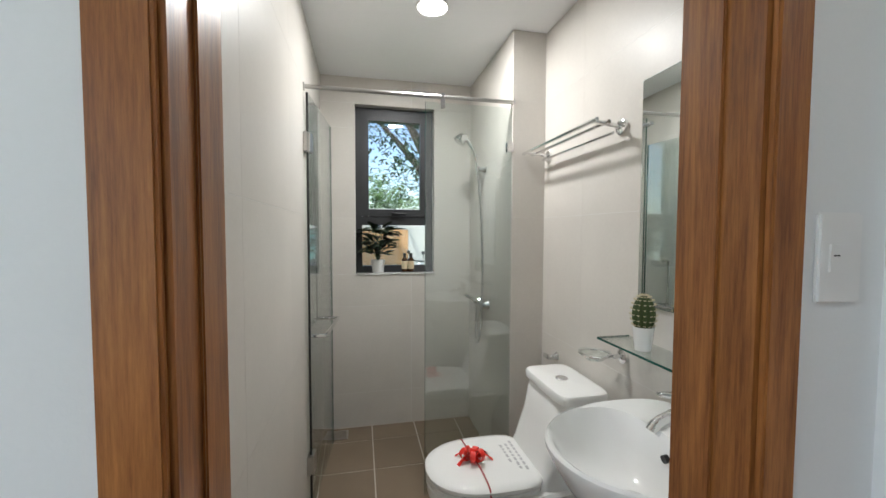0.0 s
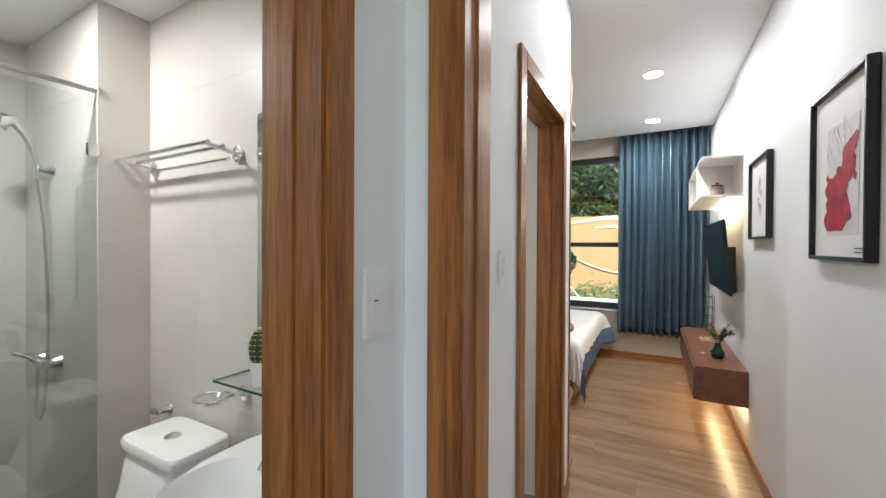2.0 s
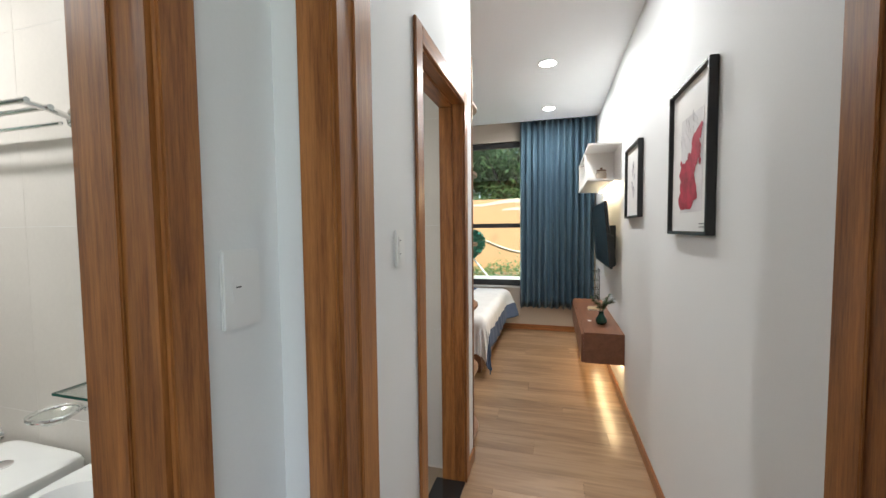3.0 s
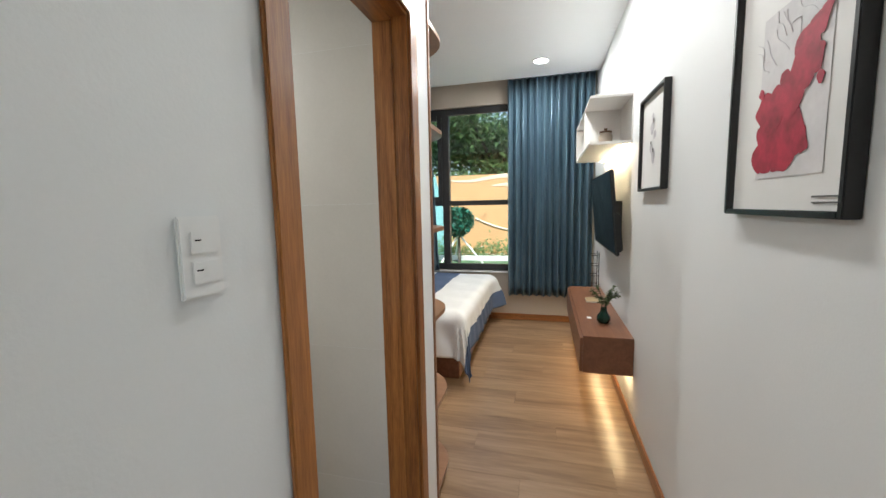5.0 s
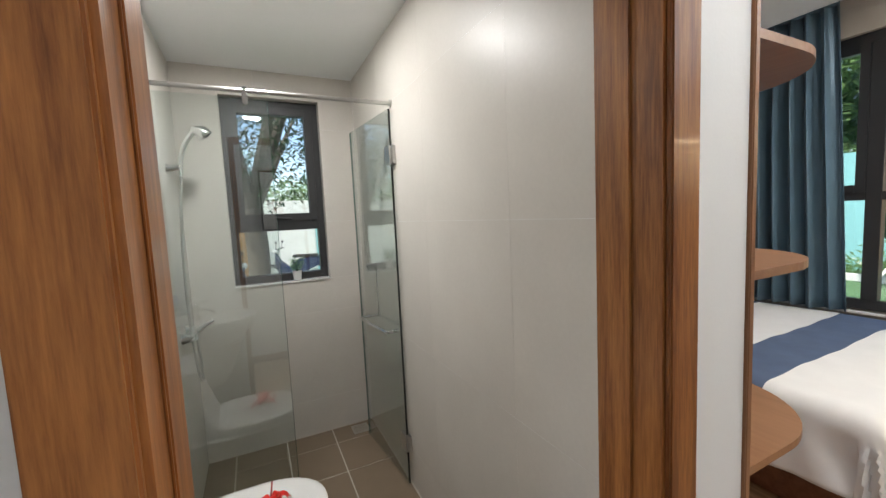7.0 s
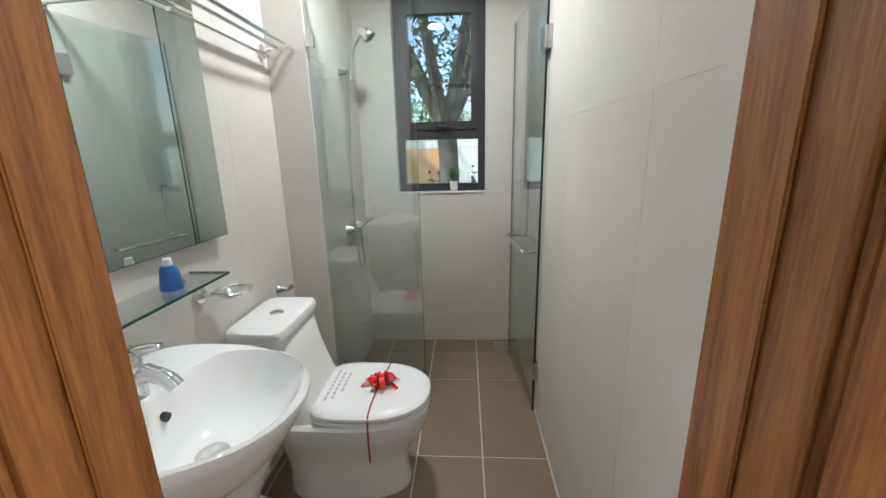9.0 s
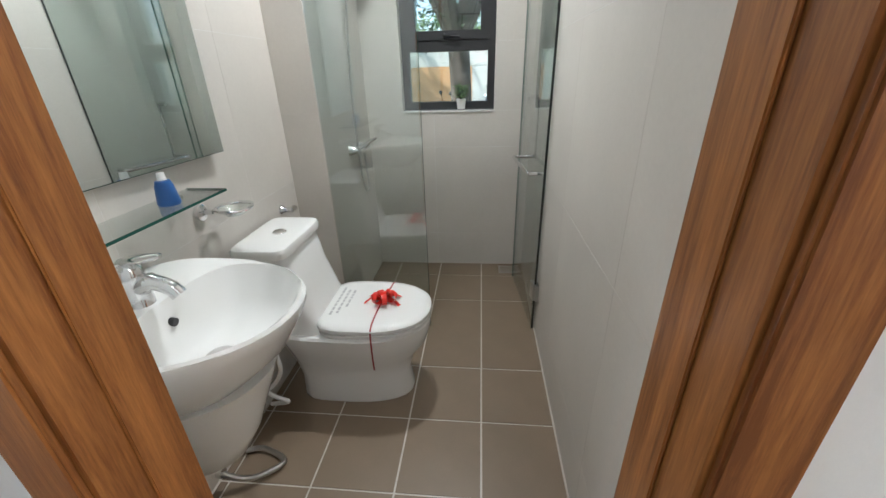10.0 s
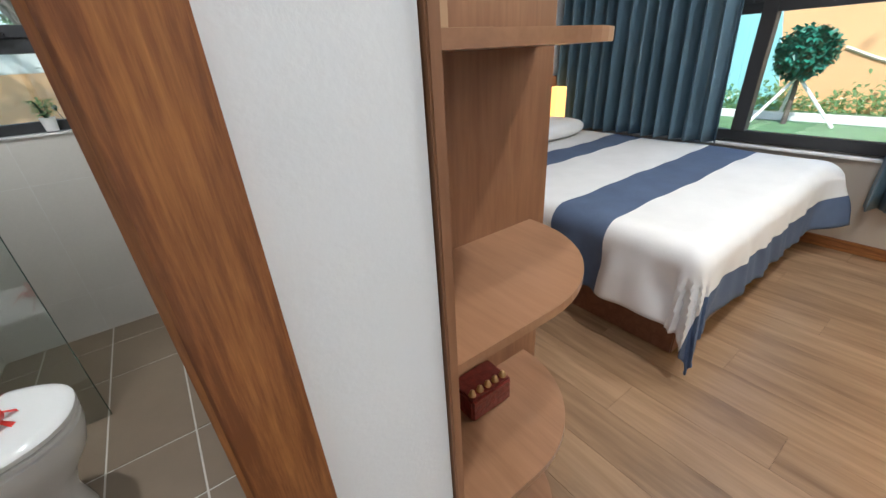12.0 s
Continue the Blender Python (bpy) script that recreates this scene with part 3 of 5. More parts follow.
def wall_shelf():
    t = thing("wall_shelf", (2.0, YR, 1.78), "white melamine open wall shelf with warm light below", "wall shelf")
    x0, x1, z0, z1, w = 1.335, 2.52, 1.787, 2.10, 0.26
    part("bottom_board", solid(x0, x1, YR, YR + w, z0, z0 + 0.018, 0.002), WHITEBOARD, t)
    part("top_board", solid(x0, x1, YR, YR + w, z1 - 0.018, z1, 0.002), WHITEBOARD, t)
    part("back_board", solid(x0, x1, YR, YR + 0.008, z0 + 0.018, z1 - 0.018), WHITEBOARD, t)
    for a in (1.72, x1 - 0.018):
        part("upright", solid(a, a + 0.018, YR + 0.008, YR + w, z0 + 0.018, z1 - 0.018, 0.001), WHITEBOARD, t)
    part("light_strip", solid(x0 + 0.05, x1 - 0.05, YR + 0.03, YR + 0.045, z0 - 0.008, z0), glow("warm_led_shelf", (1.0, 0.80, 0.50), 18.0), t, "glowing warm light strip")


wall_shelf()
lamp("shelf_strip_light", "AREA", 2.6, pose(1.93, YR + 0.05, 1.776), 1.10, 0.03, (1.0, 0.78, 0.45))


def television():
    """A thin screen leaning forward at the top, with a thicker electronics box behind its lower half."""
    t = thing("television", (1.85, YR + 0.1, 1.0), "black flat-screen television tilted on a wall bracket", "television")
    x0, x1, z0, z1 = 1.28, 2.36, 1.06, 1.62

    def lean(bm):
        for v in bm.verts:
            v.co.y += 0.05 * (v.co.z - z0) / (z1 - z0)
        return bm

    part("bracket", solid(1.62, 2.02, YR, YR + 0.05, 1.20, 1.42, 0.004), BLACK, t)
    part("rear_box", lean(solid(1.40, 2.24, YR + 0.022, YR + 0.066, z0 + 0.012, 1.34, 0.010)), BLACK, t, "black electronics housing")
    part("case", lean(solid(x0, x1, YR + 0.066, YR + 0.090, z0, z1, 0.006)), BLACK, t)
    part("screen", lean(solid(x0 + 0.012, x1 - 0.012, YR + 0.090, YR + 0.092, z0 + 0.016, z1 - 0.012)), SCREEN, t, "dark glossy screen")


television()


# ---- bathrooms ----
def tiles(parent, plane, at, depth, rect, holes, tw, th, u_start, material=None, v_start=0.0, name="wall_tile", joint=0.0008):
    """Tiles laid on a face; each is an object of its own. plane x or y or z: the axis across the face."""
    u0, u1, v0, v1 = rect
    cache = {}
    v = v_start
    while v < v1:
        u = u_start
        while u < u1:
            quads = [(max(u, u0), min(u + tw, u1), max(v, v0), min(v + th, v1))]
            for hole in holes:
                quads = [r for q in quads for r in cut(q, hole)]
            for a0, a1, b0, b1 in quads:
                j = joint / 2
                w, h = round(a1 - a0 - joint, 4), round(b1 - b0 - joint, 4)
                if w < 0.004 or h < 0.004:
                    continue
                if (w, h) not in cache:
                    bm = bmesh.new()
                    c = 0.0002
                    rings = []
                    for k, d in ((0, 0.0), (0, depth - math.copysign(c, depth)), (c, depth)):
                        rings.append([{"x": (d, p, q), "y": (p, d, q), "z": (p, q, d)}[plane] for p, q in ((k, k), (w - k, k), (w - k, h - k), (k, h - k))])
                    loft(bm, rings)
                    bmesh.ops.recalc_face_normals(bm, faces=bm.faces)
                    me = bpy.data.meshes.new(name)
                    bm.to_mesh(me)
                    bm.free()
                    me.materials.append(material or WTILE)
                    cache[w, h] = me
                ob = new(name, cache[w, h])
                ob.parent = parent
                ob.location = {"x": (at, a0 + j, b0 + j), "y": (a0 + j, at, b0 + j), "z": (a0 + j, b0 + j, at)}[plane]
            u += tw
        v += th


def tile_bath(side, floor_ob):
    """Facing of one bathroom. side: 0 far, 1 near."""
    x0, x1 = ((-2.5, -1.3), (-1.2, 0.0))[side]
    win = (WIN1, WIN2)[side]
    back = bpy.data.objects["wall_outer"]
    left = (wall_bath1_side, wall_shared)[side]
    right = (wall_shared, wall_bath2_side)[side]
    e = 0.007
    cx0, cx1 = ((-1.48, -1.3), (-1.2, -1.025))[side]
    tiles(back, "y", 2.157, -e, (x0, x1, 0, HB), [win, (cx0, cx1, 0, HB)], 0.6, 0.6, x0, v_start=-0.36)
    for at, parent, sx in ((x0, left, 1), (x1, right, -1)):
        ys = (0.0, 1.36) if (side == 0) == (sx < 0) else (0.0, 2.15)
        tiles(parent, "x", at - sx * e, sx * e, (ys[0], ys[1], 0, HB), [], 0.6, 0.6, -0.2, v_start=-0.375)
    for y0, y1, th in ((-0.008, 1.045, 0.31), (1.045, 1.645, 0.6), (1.645, 2.15, 0.32)):
        tiles(floor_ob, "z", -0.0025, 0.0025, (x0, x1, y0, y1), [], 0.2925, th, x0 + (0.03, 0.035)[side] - 0.2925, FTILE, -0.195 if y0 < 0 else y0, "floor_tile", 0.007)
    for nm, a0, a1, b0, b1 in (("trim_side", x0, x0 + 0.006, 0.0, 2.144), ("trim_side", x1 - 0.006, x1, 0.0, 2.144), ("trim_back", x0, x1, 2.144, 2.15)):
        tagged(part(nm, solid(a0, a1, b0, b1, 0.0005, 0.006, 0.0015), FJOINT), "pale sealant joint at the foot of the tiles", "joint", kind="structure")
    col = tagged(part("wall_shower_pier", solid(cx0 + (0.0006 if side == 0 else 0), cx1 - (0 if side == 0 else 0.0006), 1.3606, 2.1505, 0, HB), WJOINT), "tiled pier beside the shower", "pier", kind="structure")
    tiles(col, "y", 1.367, -e, (cx0, cx1, 0, HB), [], 0.6, 0.6, cx0, v_start=(-0.375, -0.07)[side])
    fx = cx0 if side == 0 else cx1
    tiles(col, "x", fx + (e if side == 0 else -e), -e if side == 0 else e, (1.361, 2.15, 0, HB), [], 0.6, 0.6, 1.361, v_start=(-0.375, -0.07)[side])


# ---- bathroom fixtures; d is the distance from the wall that carries them ----
def outline(dc, yc, a_front, a_back, b, n=36, p=2.3):
    """A rounded D in the level plane: longer towards the front, flatter behind."""
    pts = []
    for k in range(n):
        t = math.tau * k / n
        c, s = math.cos(t), math.sin(t)
        a = a_front if c > 0 else a_back
        q = p if c > 0 else 5.0
        r = (abs(c) ** q + abs(s) ** q) ** (-1 / q)
        pts.append((dc + a * r * c, yc + b * r * s))
    return pts


def toilet(yc):
    t = thing("toilet", (0.35, yc, 0), "white one-piece ceramic toilet with closed lid, tied with ribbon", "toilet", "toilets")
    rings = []
    for z, dc, af, ab, b in ((0.0, 0.34, 0.27, 0.20, 0.115), (0.02, 0.34, 0.275, 0.205, 0.12), (0.12, 0.34, 0.26, 0.20, 0.115), (0.20, 0.35, 0.275, 0.22, 0.13), (0.28, 0.38, 0.30, 0.26, 0.165), (0.345, 0.40, 0.298, 0.30, 0.185), (0.375, 0.40, 0.30, 0.31, 0.19), (0.385, 0.40, 0.29, 0.30, 0.182)):
        rings.append([(x, y, z) for x, y in outline(dc, yc, af, ab, b)])
    part("bowl", loft(bmesh.new(), rings), CERAMIC, t, smooth=True)
    rings = []
    for z, d0, d1, b in ((0.36, 0.015, 0.33, 0.172), (0.45, 0.015, 0.285, 0.168), (0.58, 0.018, 0.240, 0.166), (0.695, 0.022, 0.215, 0.169), (0.70, 0.026, 0.211, 0.165)):
        mid, h = (d0 + d1) / 2, (d1 - d0) / 2
        rings.append([(mid + h * math.copysign(abs(math.cos(q)) ** 0.35, math.cos(q)), yc + b * math.copysign(abs(math.sin(q)) ** 0.35, math.sin(q)), z) for q in [math.tau * k / 40 for k in range(40)]])
    part("tank", loft(bmesh.new(), rings), CERAMIC, t, smooth=True)
    rings = []
    for z, g in ((0.702, 0.0), (0.705, 0.006), (0.728, 0.008), (0.738, 0.002), (0.741, -0.012)):
        rings.append([(0.120 + (0.100 + g) * math.copysign(abs(math.cos(q)) ** 0.3, math.cos(q)), yc + (0.172 + g) * math.copysign(abs(math.sin(q)) ** 0.3, math.sin(q)), z) for q in [math.tau * k / 40 for k in range(40)]])
    lid = part("tank_lid", loft(bmesh.new(), rings), CERAMIC, t, smooth=True)
    part("flush_button", lathe(bmesh.new(), (0.130, yc, 0.740), [(0.001, 0.0), (0.026, 0.0), (0.026, 0.004), (0.022, 0.007), (0.001, 0.0075)], 24), CHROME, lid, "chrome flush button", smooth=True)
    part("seat", loft(bmesh.new(), [[(x, y, z) for x, y in outline(0.46, yc, 0.242 + g, 0.19, 0.186 + g)] for z, g in ((0.386, -0.006), (0.39, 0.0), (0.402, 0.0), (0.405, -0.006))]), CERAMIC, t, smooth=True)
    cover = part("seat_lid", loft(bmesh.new(), [[(x, y, z) for x, y in outline(0.46, yc, 0.244 + g, 0.192 + g * 0.3, 0.188 + g)] for z, g in ((0.408, -0.004), (0.412, 0.0), (0.424, -0.001), (0.433, -0.012), (0.437, -0.035), (0.439, -0.09), (0.440, -0.15))]), CERAMIC, t, smooth=True)
    for s in (-1, 1):
        part("hinge_block", solid(0.235, 0.262, yc + s * 0.085 - 0.02, yc + s * 0.085 + 0.02, 0.384, 0.418, 0.005), CERAMIC, t)
    # faded print across the back of the lid
    for k, (w, off) in enumerate(((0.20, 0.0), (0.16, -0.01), (0.12, 0.015))):
        bm = bmesh.new()
        y = yc - w / 2 + off
        rnd = random.Random(k)
        while y < yc + w / 2 + off:
            ln = rnd.uniform(0.012, 0.024)
            box(bm, 0.315 + 0.024 * k, 0.325 + 0.024 * k, y, y + ln, 0.4385, 0.4402)
            y += ln + 0.008
        part("print_line", bm, mat("grey_lettering", (0.44, 0.44, 0.44), 0.6), cover)
    # ribbon round the lid and bow
    rib = thing("gift_ribbon", (0.5, yc, 0.44), "red ribbon and bow tied round the toilet lid", "ribbon", "ribbons")
    line = [(0.50, yc - 0.19, 0.25), (0.50, yc - 0.193, 0.33), (0.50, yc - 0.189, 0.405), (0.50, yc - 0.17, 0.436), (0.50, yc - 0.09, 0.4425), (0.505, yc, 0.443), (0.515, yc + 0.10, 0.4425), (0.52, yc + 0.168, 0.436), (0.52, yc + 0.188, 0.40)]
    bm = bmesh.new()
    pts = bend(line, 5)
    rows = [[bm.verts.new(p + Vector((s * 0.003, 0, 0.0))) for s in (-1, 1)] for p in pts]
    for a, b in zip(rows, rows[1:]):
        bm.faces.new((a[0], a[1], b[1], b[0]))
    strap = part("strap", bm, mat("dark_red_ribbon", (0.30, 0.03, 0.03), 0.4), rib)
    strap.modifiers.new("thickness", "SOLIDIFY").thickness = 0.0012
    rnd = random.Random(4)
    for k in range(11):
        a = k * 2.4 + rnd.uniform(-0.3, 0.3)
        r, h = rnd.uniform(0.035, 0.068), rnd.uniform(0.015, 0.055)
        c = Vector((0.508, yc + 0.005, 0.446))
        out = Vector((math.cos(a), math.sin(a), 0))
        side = Vector((-math.sin(a), math.cos(a), 0))
        loop = [c, c + out * r * 0.6 + Vector((0, 0, h)), c + out * r + Vector((0, 0, h * 0.7)), c + out * r * 0.75 + Vector((0, 0, 0.003)), c + Vector((0, 0, 0.002))]
        bm = bmesh.new()
        rows = [[bm.verts.new(p + side * s * 0.010) for s in (-1, 1)] for p in bend(loop, 4)]
        for p, q in zip(rows, rows[1:]):
            bm.faces.new((p[0], p[1], q[1], q[0]))
        part("bow_loop", bm, RED, rib, smooth=True)
    for a in (0.5, -0.4, 2.7, 3.4):
        out, side = Vector((math.cos(a), math.sin(a), 0)), Vector((-math.sin(a), math.cos(a), 0))
        c = Vector((0.508, yc + 0.005, 0.448))
        bm = bmesh.new()
        rows = [[bm.verts.new(c + out * u * 0.105 + Vector((0, 0, 0.016 * math.sin(u * 5))) + side * s * (0.003 + 0.008 * u)) for s in (-1, 1)] for u in [k / 8 for k in range(9)]]
        for p, q in zip(rows, rows[1:]):
            bm.faces.new((p[0], p[1], q[1], q[0]))
        part("bow_tail", bm, RED, rib, smooth=True)


def basin(yc):
    t = thing("washbasin", (0.22, yc, 0.3), "white ceramic wall-hung washbasin with half pedestal", "washbasin", "washbasins")

    def rim(af, ab, b, z, dc=0.20, p=2.1):
        pts = []
        for k in range(48):
            q = math.tau * k / 48
            c, s = math.cos(q), math.sin(q)
            a = af if c > 0 else ab
            e = p if c > 0 else 3.4
            r = (abs(c) ** e + abs(s) ** e) ** (-1 / e)
            pts.append((dc + a * r * c, yc + b * r * s, z))
        return pts

    outer = [rim(0.10, 0.18, 0.11, 0.60), rim(0.18, 0.185, 0.165, 0.66), rim(0.258, 0.19, 0.203, 0.73), rim(0.299, 0.194, 0.222, 0.80), rim(0.309, 0.196, 0.229, 0.822), rim(0.309, 0.196, 0.229, 0.832), rim(0.303, 0.192, 0.223, 0.838)]
    inner = [rim(0.176, 0.128, 0.203, 0.834, 0.315), rim(0.164, 0.118, 0.192, 0.815, 0.315), rim(0.132, 0.102, 0.165, 0.76, 0.312), rim(0.094, 0.080, 0.120, 0.715, 0.308), rim(0.055, 0.048, 0.060, 0.698, 0.30), rim(0.025, 0.02, 0.025, 0.694, 0.295)]
    part("bowl", loft(bmesh.new(), outer + inner), CERAMIC, t, smooth=True)
    rings = []
    for z, af, b in ((0.38, 0.11, 0.09), (0.39, 0.125, 0.10), (0.46, 0.165, 0.128), (0.56, 0.205, 0.155), (0.66, 0.245, 0.185)):
        rings.append(rim(af, 0.16, b, z, 0.165))
    part("half_pedestal", loft(bmesh.new(), rings), CERAMIC, t, smooth=True)
    part("waste_outlet", lathe(bmesh.new(), (0.295, yc, 0.6955), [(0.001, 0.0), (0.032, 0.0), (0.034, 0.002), (0.030, 0.005), (0.018, 0.007), (0.001, 0.008)], 24), STEEL, t, "round steel waste", smooth=True)
    ov = tube(bmesh.new(), [(0.200, yc, 0.788), (0.2125, yc, 0.786)], 0.010, 16)
    part("overflow_hole", ov, BLACK, t)
    MAP.append(lambda v, m=MAP[-1]: m(v + Vector((0.065, 0, -0.012))))
    f = thing("basin_tap", (0.085, yc, 0.836), "chrome single-lever mixer tap on the basin", "tap", "taps")
    part("body", lathe(bmesh.new(), (0.085, yc, 0.834), [(0.030, 0), (0.030, 0.006), (0.026, 0.012), (0.0245, 0.06), (0.027, 0.085), (0.024, 0.10), (0.014, 0.112), (0.002, 0.115)], 24), CHROME, f, smooth=True)
    part("spout", tube(bmesh.new(), bend([(0.09, yc, 0.885), (0.125, yc, 0.902), (0.165, yc, 0.890), (0.182, yc, 0.872)], 5), [0.021] * 6 + [0.017] * 10, 14), CHROME, f, smooth=True)
    lever = []
    for d, z, half, h in ((0.062, 0.934, 0.010, 0.006), (0.075, 0.950, 0.020, 0.009), (0.105, 0.956, 0.021, 0.009), (0.135, 0.960, 0.018, 0.008), (0.160, 0.963, 0.015, 0.006), (0.168, 0.964, 0.006, 0.003)):
        lever.append([(d, yc + half * math.cos(math.tau * k / 12), z + h * math.sin(math.tau * k / 12)) for k in range(12)])
    part("lever", loft(bmesh.new(), lever), CHROME, f, smooth=True)
    MAP.pop()


def hose(name, pts, r, material, label, category):
    t = thing(name, pts[0], label, category)
    part("pipe", tube(bmesh.new(), bend(pts, 7), r, 8), material, t, smooth=True)
    part("coupling", tube(bmesh.new(), [pts[0], Vector(pts[0]) + Vector((-0.02, 0, 0))] if pts[0][0] > 0.03 else [pts[0], Vector(pts[0]) + Vector((0.02, 0, 0))], r * 1.7, 10), CHROME, t, smooth=True)


def towel_rack():
    y0, y1, z = 0.722, 1.338, 1.747
    t = thing("towel_rack", (0.1, (y0 + y1) / 2, z), "chrome double-bar towel rack on the tiled wall", "towel rack", "towel racks")
    for y in (y0 + 0.02, y1 - 0.03):
        part("wall_mount", tube(bmesh.new(), [(0.001, y, z - 0.01), (0.012, y, z - 0.01), (0.016, y, z - 0.01)], [0.028, 0.028, 0.018], 20), CHROME, t, smooth=True)
        part("arm", tube(bmesh.new(), [(0.012, y, z - 0.01), (0.07, y, z), (0.125, y, z + 0.004)], 0.008, 10), CHROME, t, smooth=True)
    for d, zz in ((0.122, z + 0.006), (0.072, z + 0.002)):
        part("bar", tube(bmesh.new(), [(d, y0, zz), (d, y1 + 0.02, zz)], 0.0075, 12), CHROME, t, smooth=True)
    # added bar along the wall where only the shadow of the bars falls
    part("shadow_line_bar", tube(bmesh.new(), [(0.035, y0 + 0.03, z - 0.03), (0.035, y1 - 0.03, z - 0.03)], 0.006, 12), CHROME, t, smooth=True)


def mirror(y0, y1, z0, z1, off=0.0):
    t = thing("wall_mirror", (0.01, (y0 + y1) / 2, z0), "frameless rectangular mirror above the glass shelf", "mirror", "bathroom mirrors")
    def skew(bm):
        for v in bm.verts:
            v.co.x += off * (v.co.y - y0) / (y1 - y0)
        return bm

    part("backing", skew(solid(0.002, 0.007, y0, y1, z0, z1)), GEDGE, t)
    part("silver_face", skew(solid(0.007, 0.0085, y0 + 0.002, y1 - 0.002, z0 + 0.002, z1 - 0.002)), MIRROR, t, "silvered mirror face")
    for z in (z0 + 0.1, z1 - 0.1):
        part("spacer", solid(0.0005, 0.004 + off * 0.9, y1 - 0.08, y1 - 0.05, z - 0.02, z + 0.02), WHITE, t)


def glass_shelf(y0, y1, z):
    t = thing("glass_shelf", (0.07, (y0 + y1) / 2, z), "green-edged glass shelf on chrome brackets", "glass shelf", "glass shelves")
    p = part("plate", solid(0.01, 0.135, y0, y1, z, z + 0.006), GLASS, t)
    part("front_edge", solid(0.135, 0.137, y0, y1, z - 0.0005, z + 0.0065), GEDGE, t, "green glass edge")
    part("side_edge", solid(0.01, 0.137, y1, y1 + 0.002, z - 0.0005, z + 0.0065), GEDGE, t, "green glass edge")
    for y in (y0 + 0.06, y1 - 0.06):
        part("bracket", tube(bmesh.new(), [(0.001, y, z - 0.006), (0.035, y, z - 0.006)], 0.010, 12), CHROME, t, smooth=True)
    return p


def soap_dish(y, z):
    t = thing("soap_dish", (0.07, y, z), "clear glass soap dish in a chrome ring", "soap dish", "soap dishes")
    part("wall_mount", tube(bmesh.new(), [(0.001, y - 0.05, z), (0.014, y - 0.05, z), (0.02, y - 0.05, z)], [0.026, 0.026, 0.014], 20), CHROME, t, smooth=True)
    part("arm", tube(bmesh.new(), [(0.012, y - 0.05, z), (0.045, y - 0.045, z)], 0.008, 10), CHROME, t, smooth=True)
    part("ring", tube(bmesh.new(), [(0.09 + 0.055 * math.cos(a), y + 0.055 * math.sin(a), z) for a in [math.tau * k / 24 for k in range(24)]], 0.005, 8, True), CHROME, t, smooth=True)
    part("dish", lathe(bmesh.new(), (0.09, y, z), [(0.002, -0.022), (0.03, -0.022), (0.048, -0.004), (0.060, 0.006), (0.057, 0.006), (0.045, -0.002), (0.028, -0.018), (0.002, -0.018)], 24), GLASS, t, "clear glass dish", smooth=True)


def shower_set():
    y = 1.80
    t = thing("shower_mixer", (0.2, y, 0.9), "chrome wall shower mixer with hand shower on a hose", "shower", "showers")
    part("body", tube(bmesh.new(), [(0.225, y - 0.09, 0.90), (0.225, y + 0.09, 0.90)], 0.020, 16), CHROME, t, smooth=True)
    for s in (-1, 1):
        part("wall_flange", tube(bmesh.new(), [(0.171, y + s * 0.075, 0.90), (0.182, y + s * 0.075, 0.90), (0.225, y + s * 0.075, 0.90)], [0.033, 0.030, 0.015], 18), CHROME, t, smooth=True)
    part("lever", tube(bmesh.new(), [(0.235, y, 0.905), (0.265, y, 0.935), (0.31, y, 0.955)], [0.016, 0.012, 0.008], 12), CHROME, t, smooth=True)
    part("holder", tube(bmesh.new(), [(0.171, y, 1.74), (0.19, y, 1.74), (0.225, y, 1.745)], [0.026, 0.020, 0.016], 16), CHROME, t, smooth=True)
    hand = part("hand_shower", tube(bmesh.new(), bend([(0.232, y, 1.70), (0.238, y, 1.78), (0.262, y, 1.86), (0.31, y, 1.93)], 5), [0.010] * 8 + [0.012] * 8, 12), CHROME, t, smooth=True)
    part("rose", tube(bmesh.new(), [(0.295, y, 1.935), (0.335, y, 1.925), (0.352, y, 1.905), (0.356, y, 1.90)], [0.014, 0.034, 0.038, 0.034], 20), CHROME, hand, "round spray head", smooth=True)
    part("hose", tube(bmesh.new(), bend([(0.232, y, 1.70), (0.215, y - 0.01, 1.50), (0.205, y - 0.02, 1.20), (0.21, y - 0.035, 0.95), (0.225, y - 0.045, 0.72), (0.235, y - 0.02, 0.655), (0.235, y + 0.015, 0.70), (0.228, y + 0.01, 0.88)], 7), 0.0065, 8), STEEL, t, "flexible steel hose", smooth=True)
    v = thing("angle_valve", (0.02, 1.20, 0.735), "small chrome angle valve above the toilet", "valve", "valves")
    part("body", tube(bmesh.new(), [(0.001, 1.20, 0.735), (0.01, 1.20, 0.735), (0.05, 1.20, 0.735)], [0.022, 0.014, 0.012], 14), CHROME, v, smooth=True)
    part("knob", tube(bmesh.new(), [(0.045, 1.20, 0.735), (0.045, 1.235, 0.735)], 0.012, 12), CHROME, v, smooth=True)


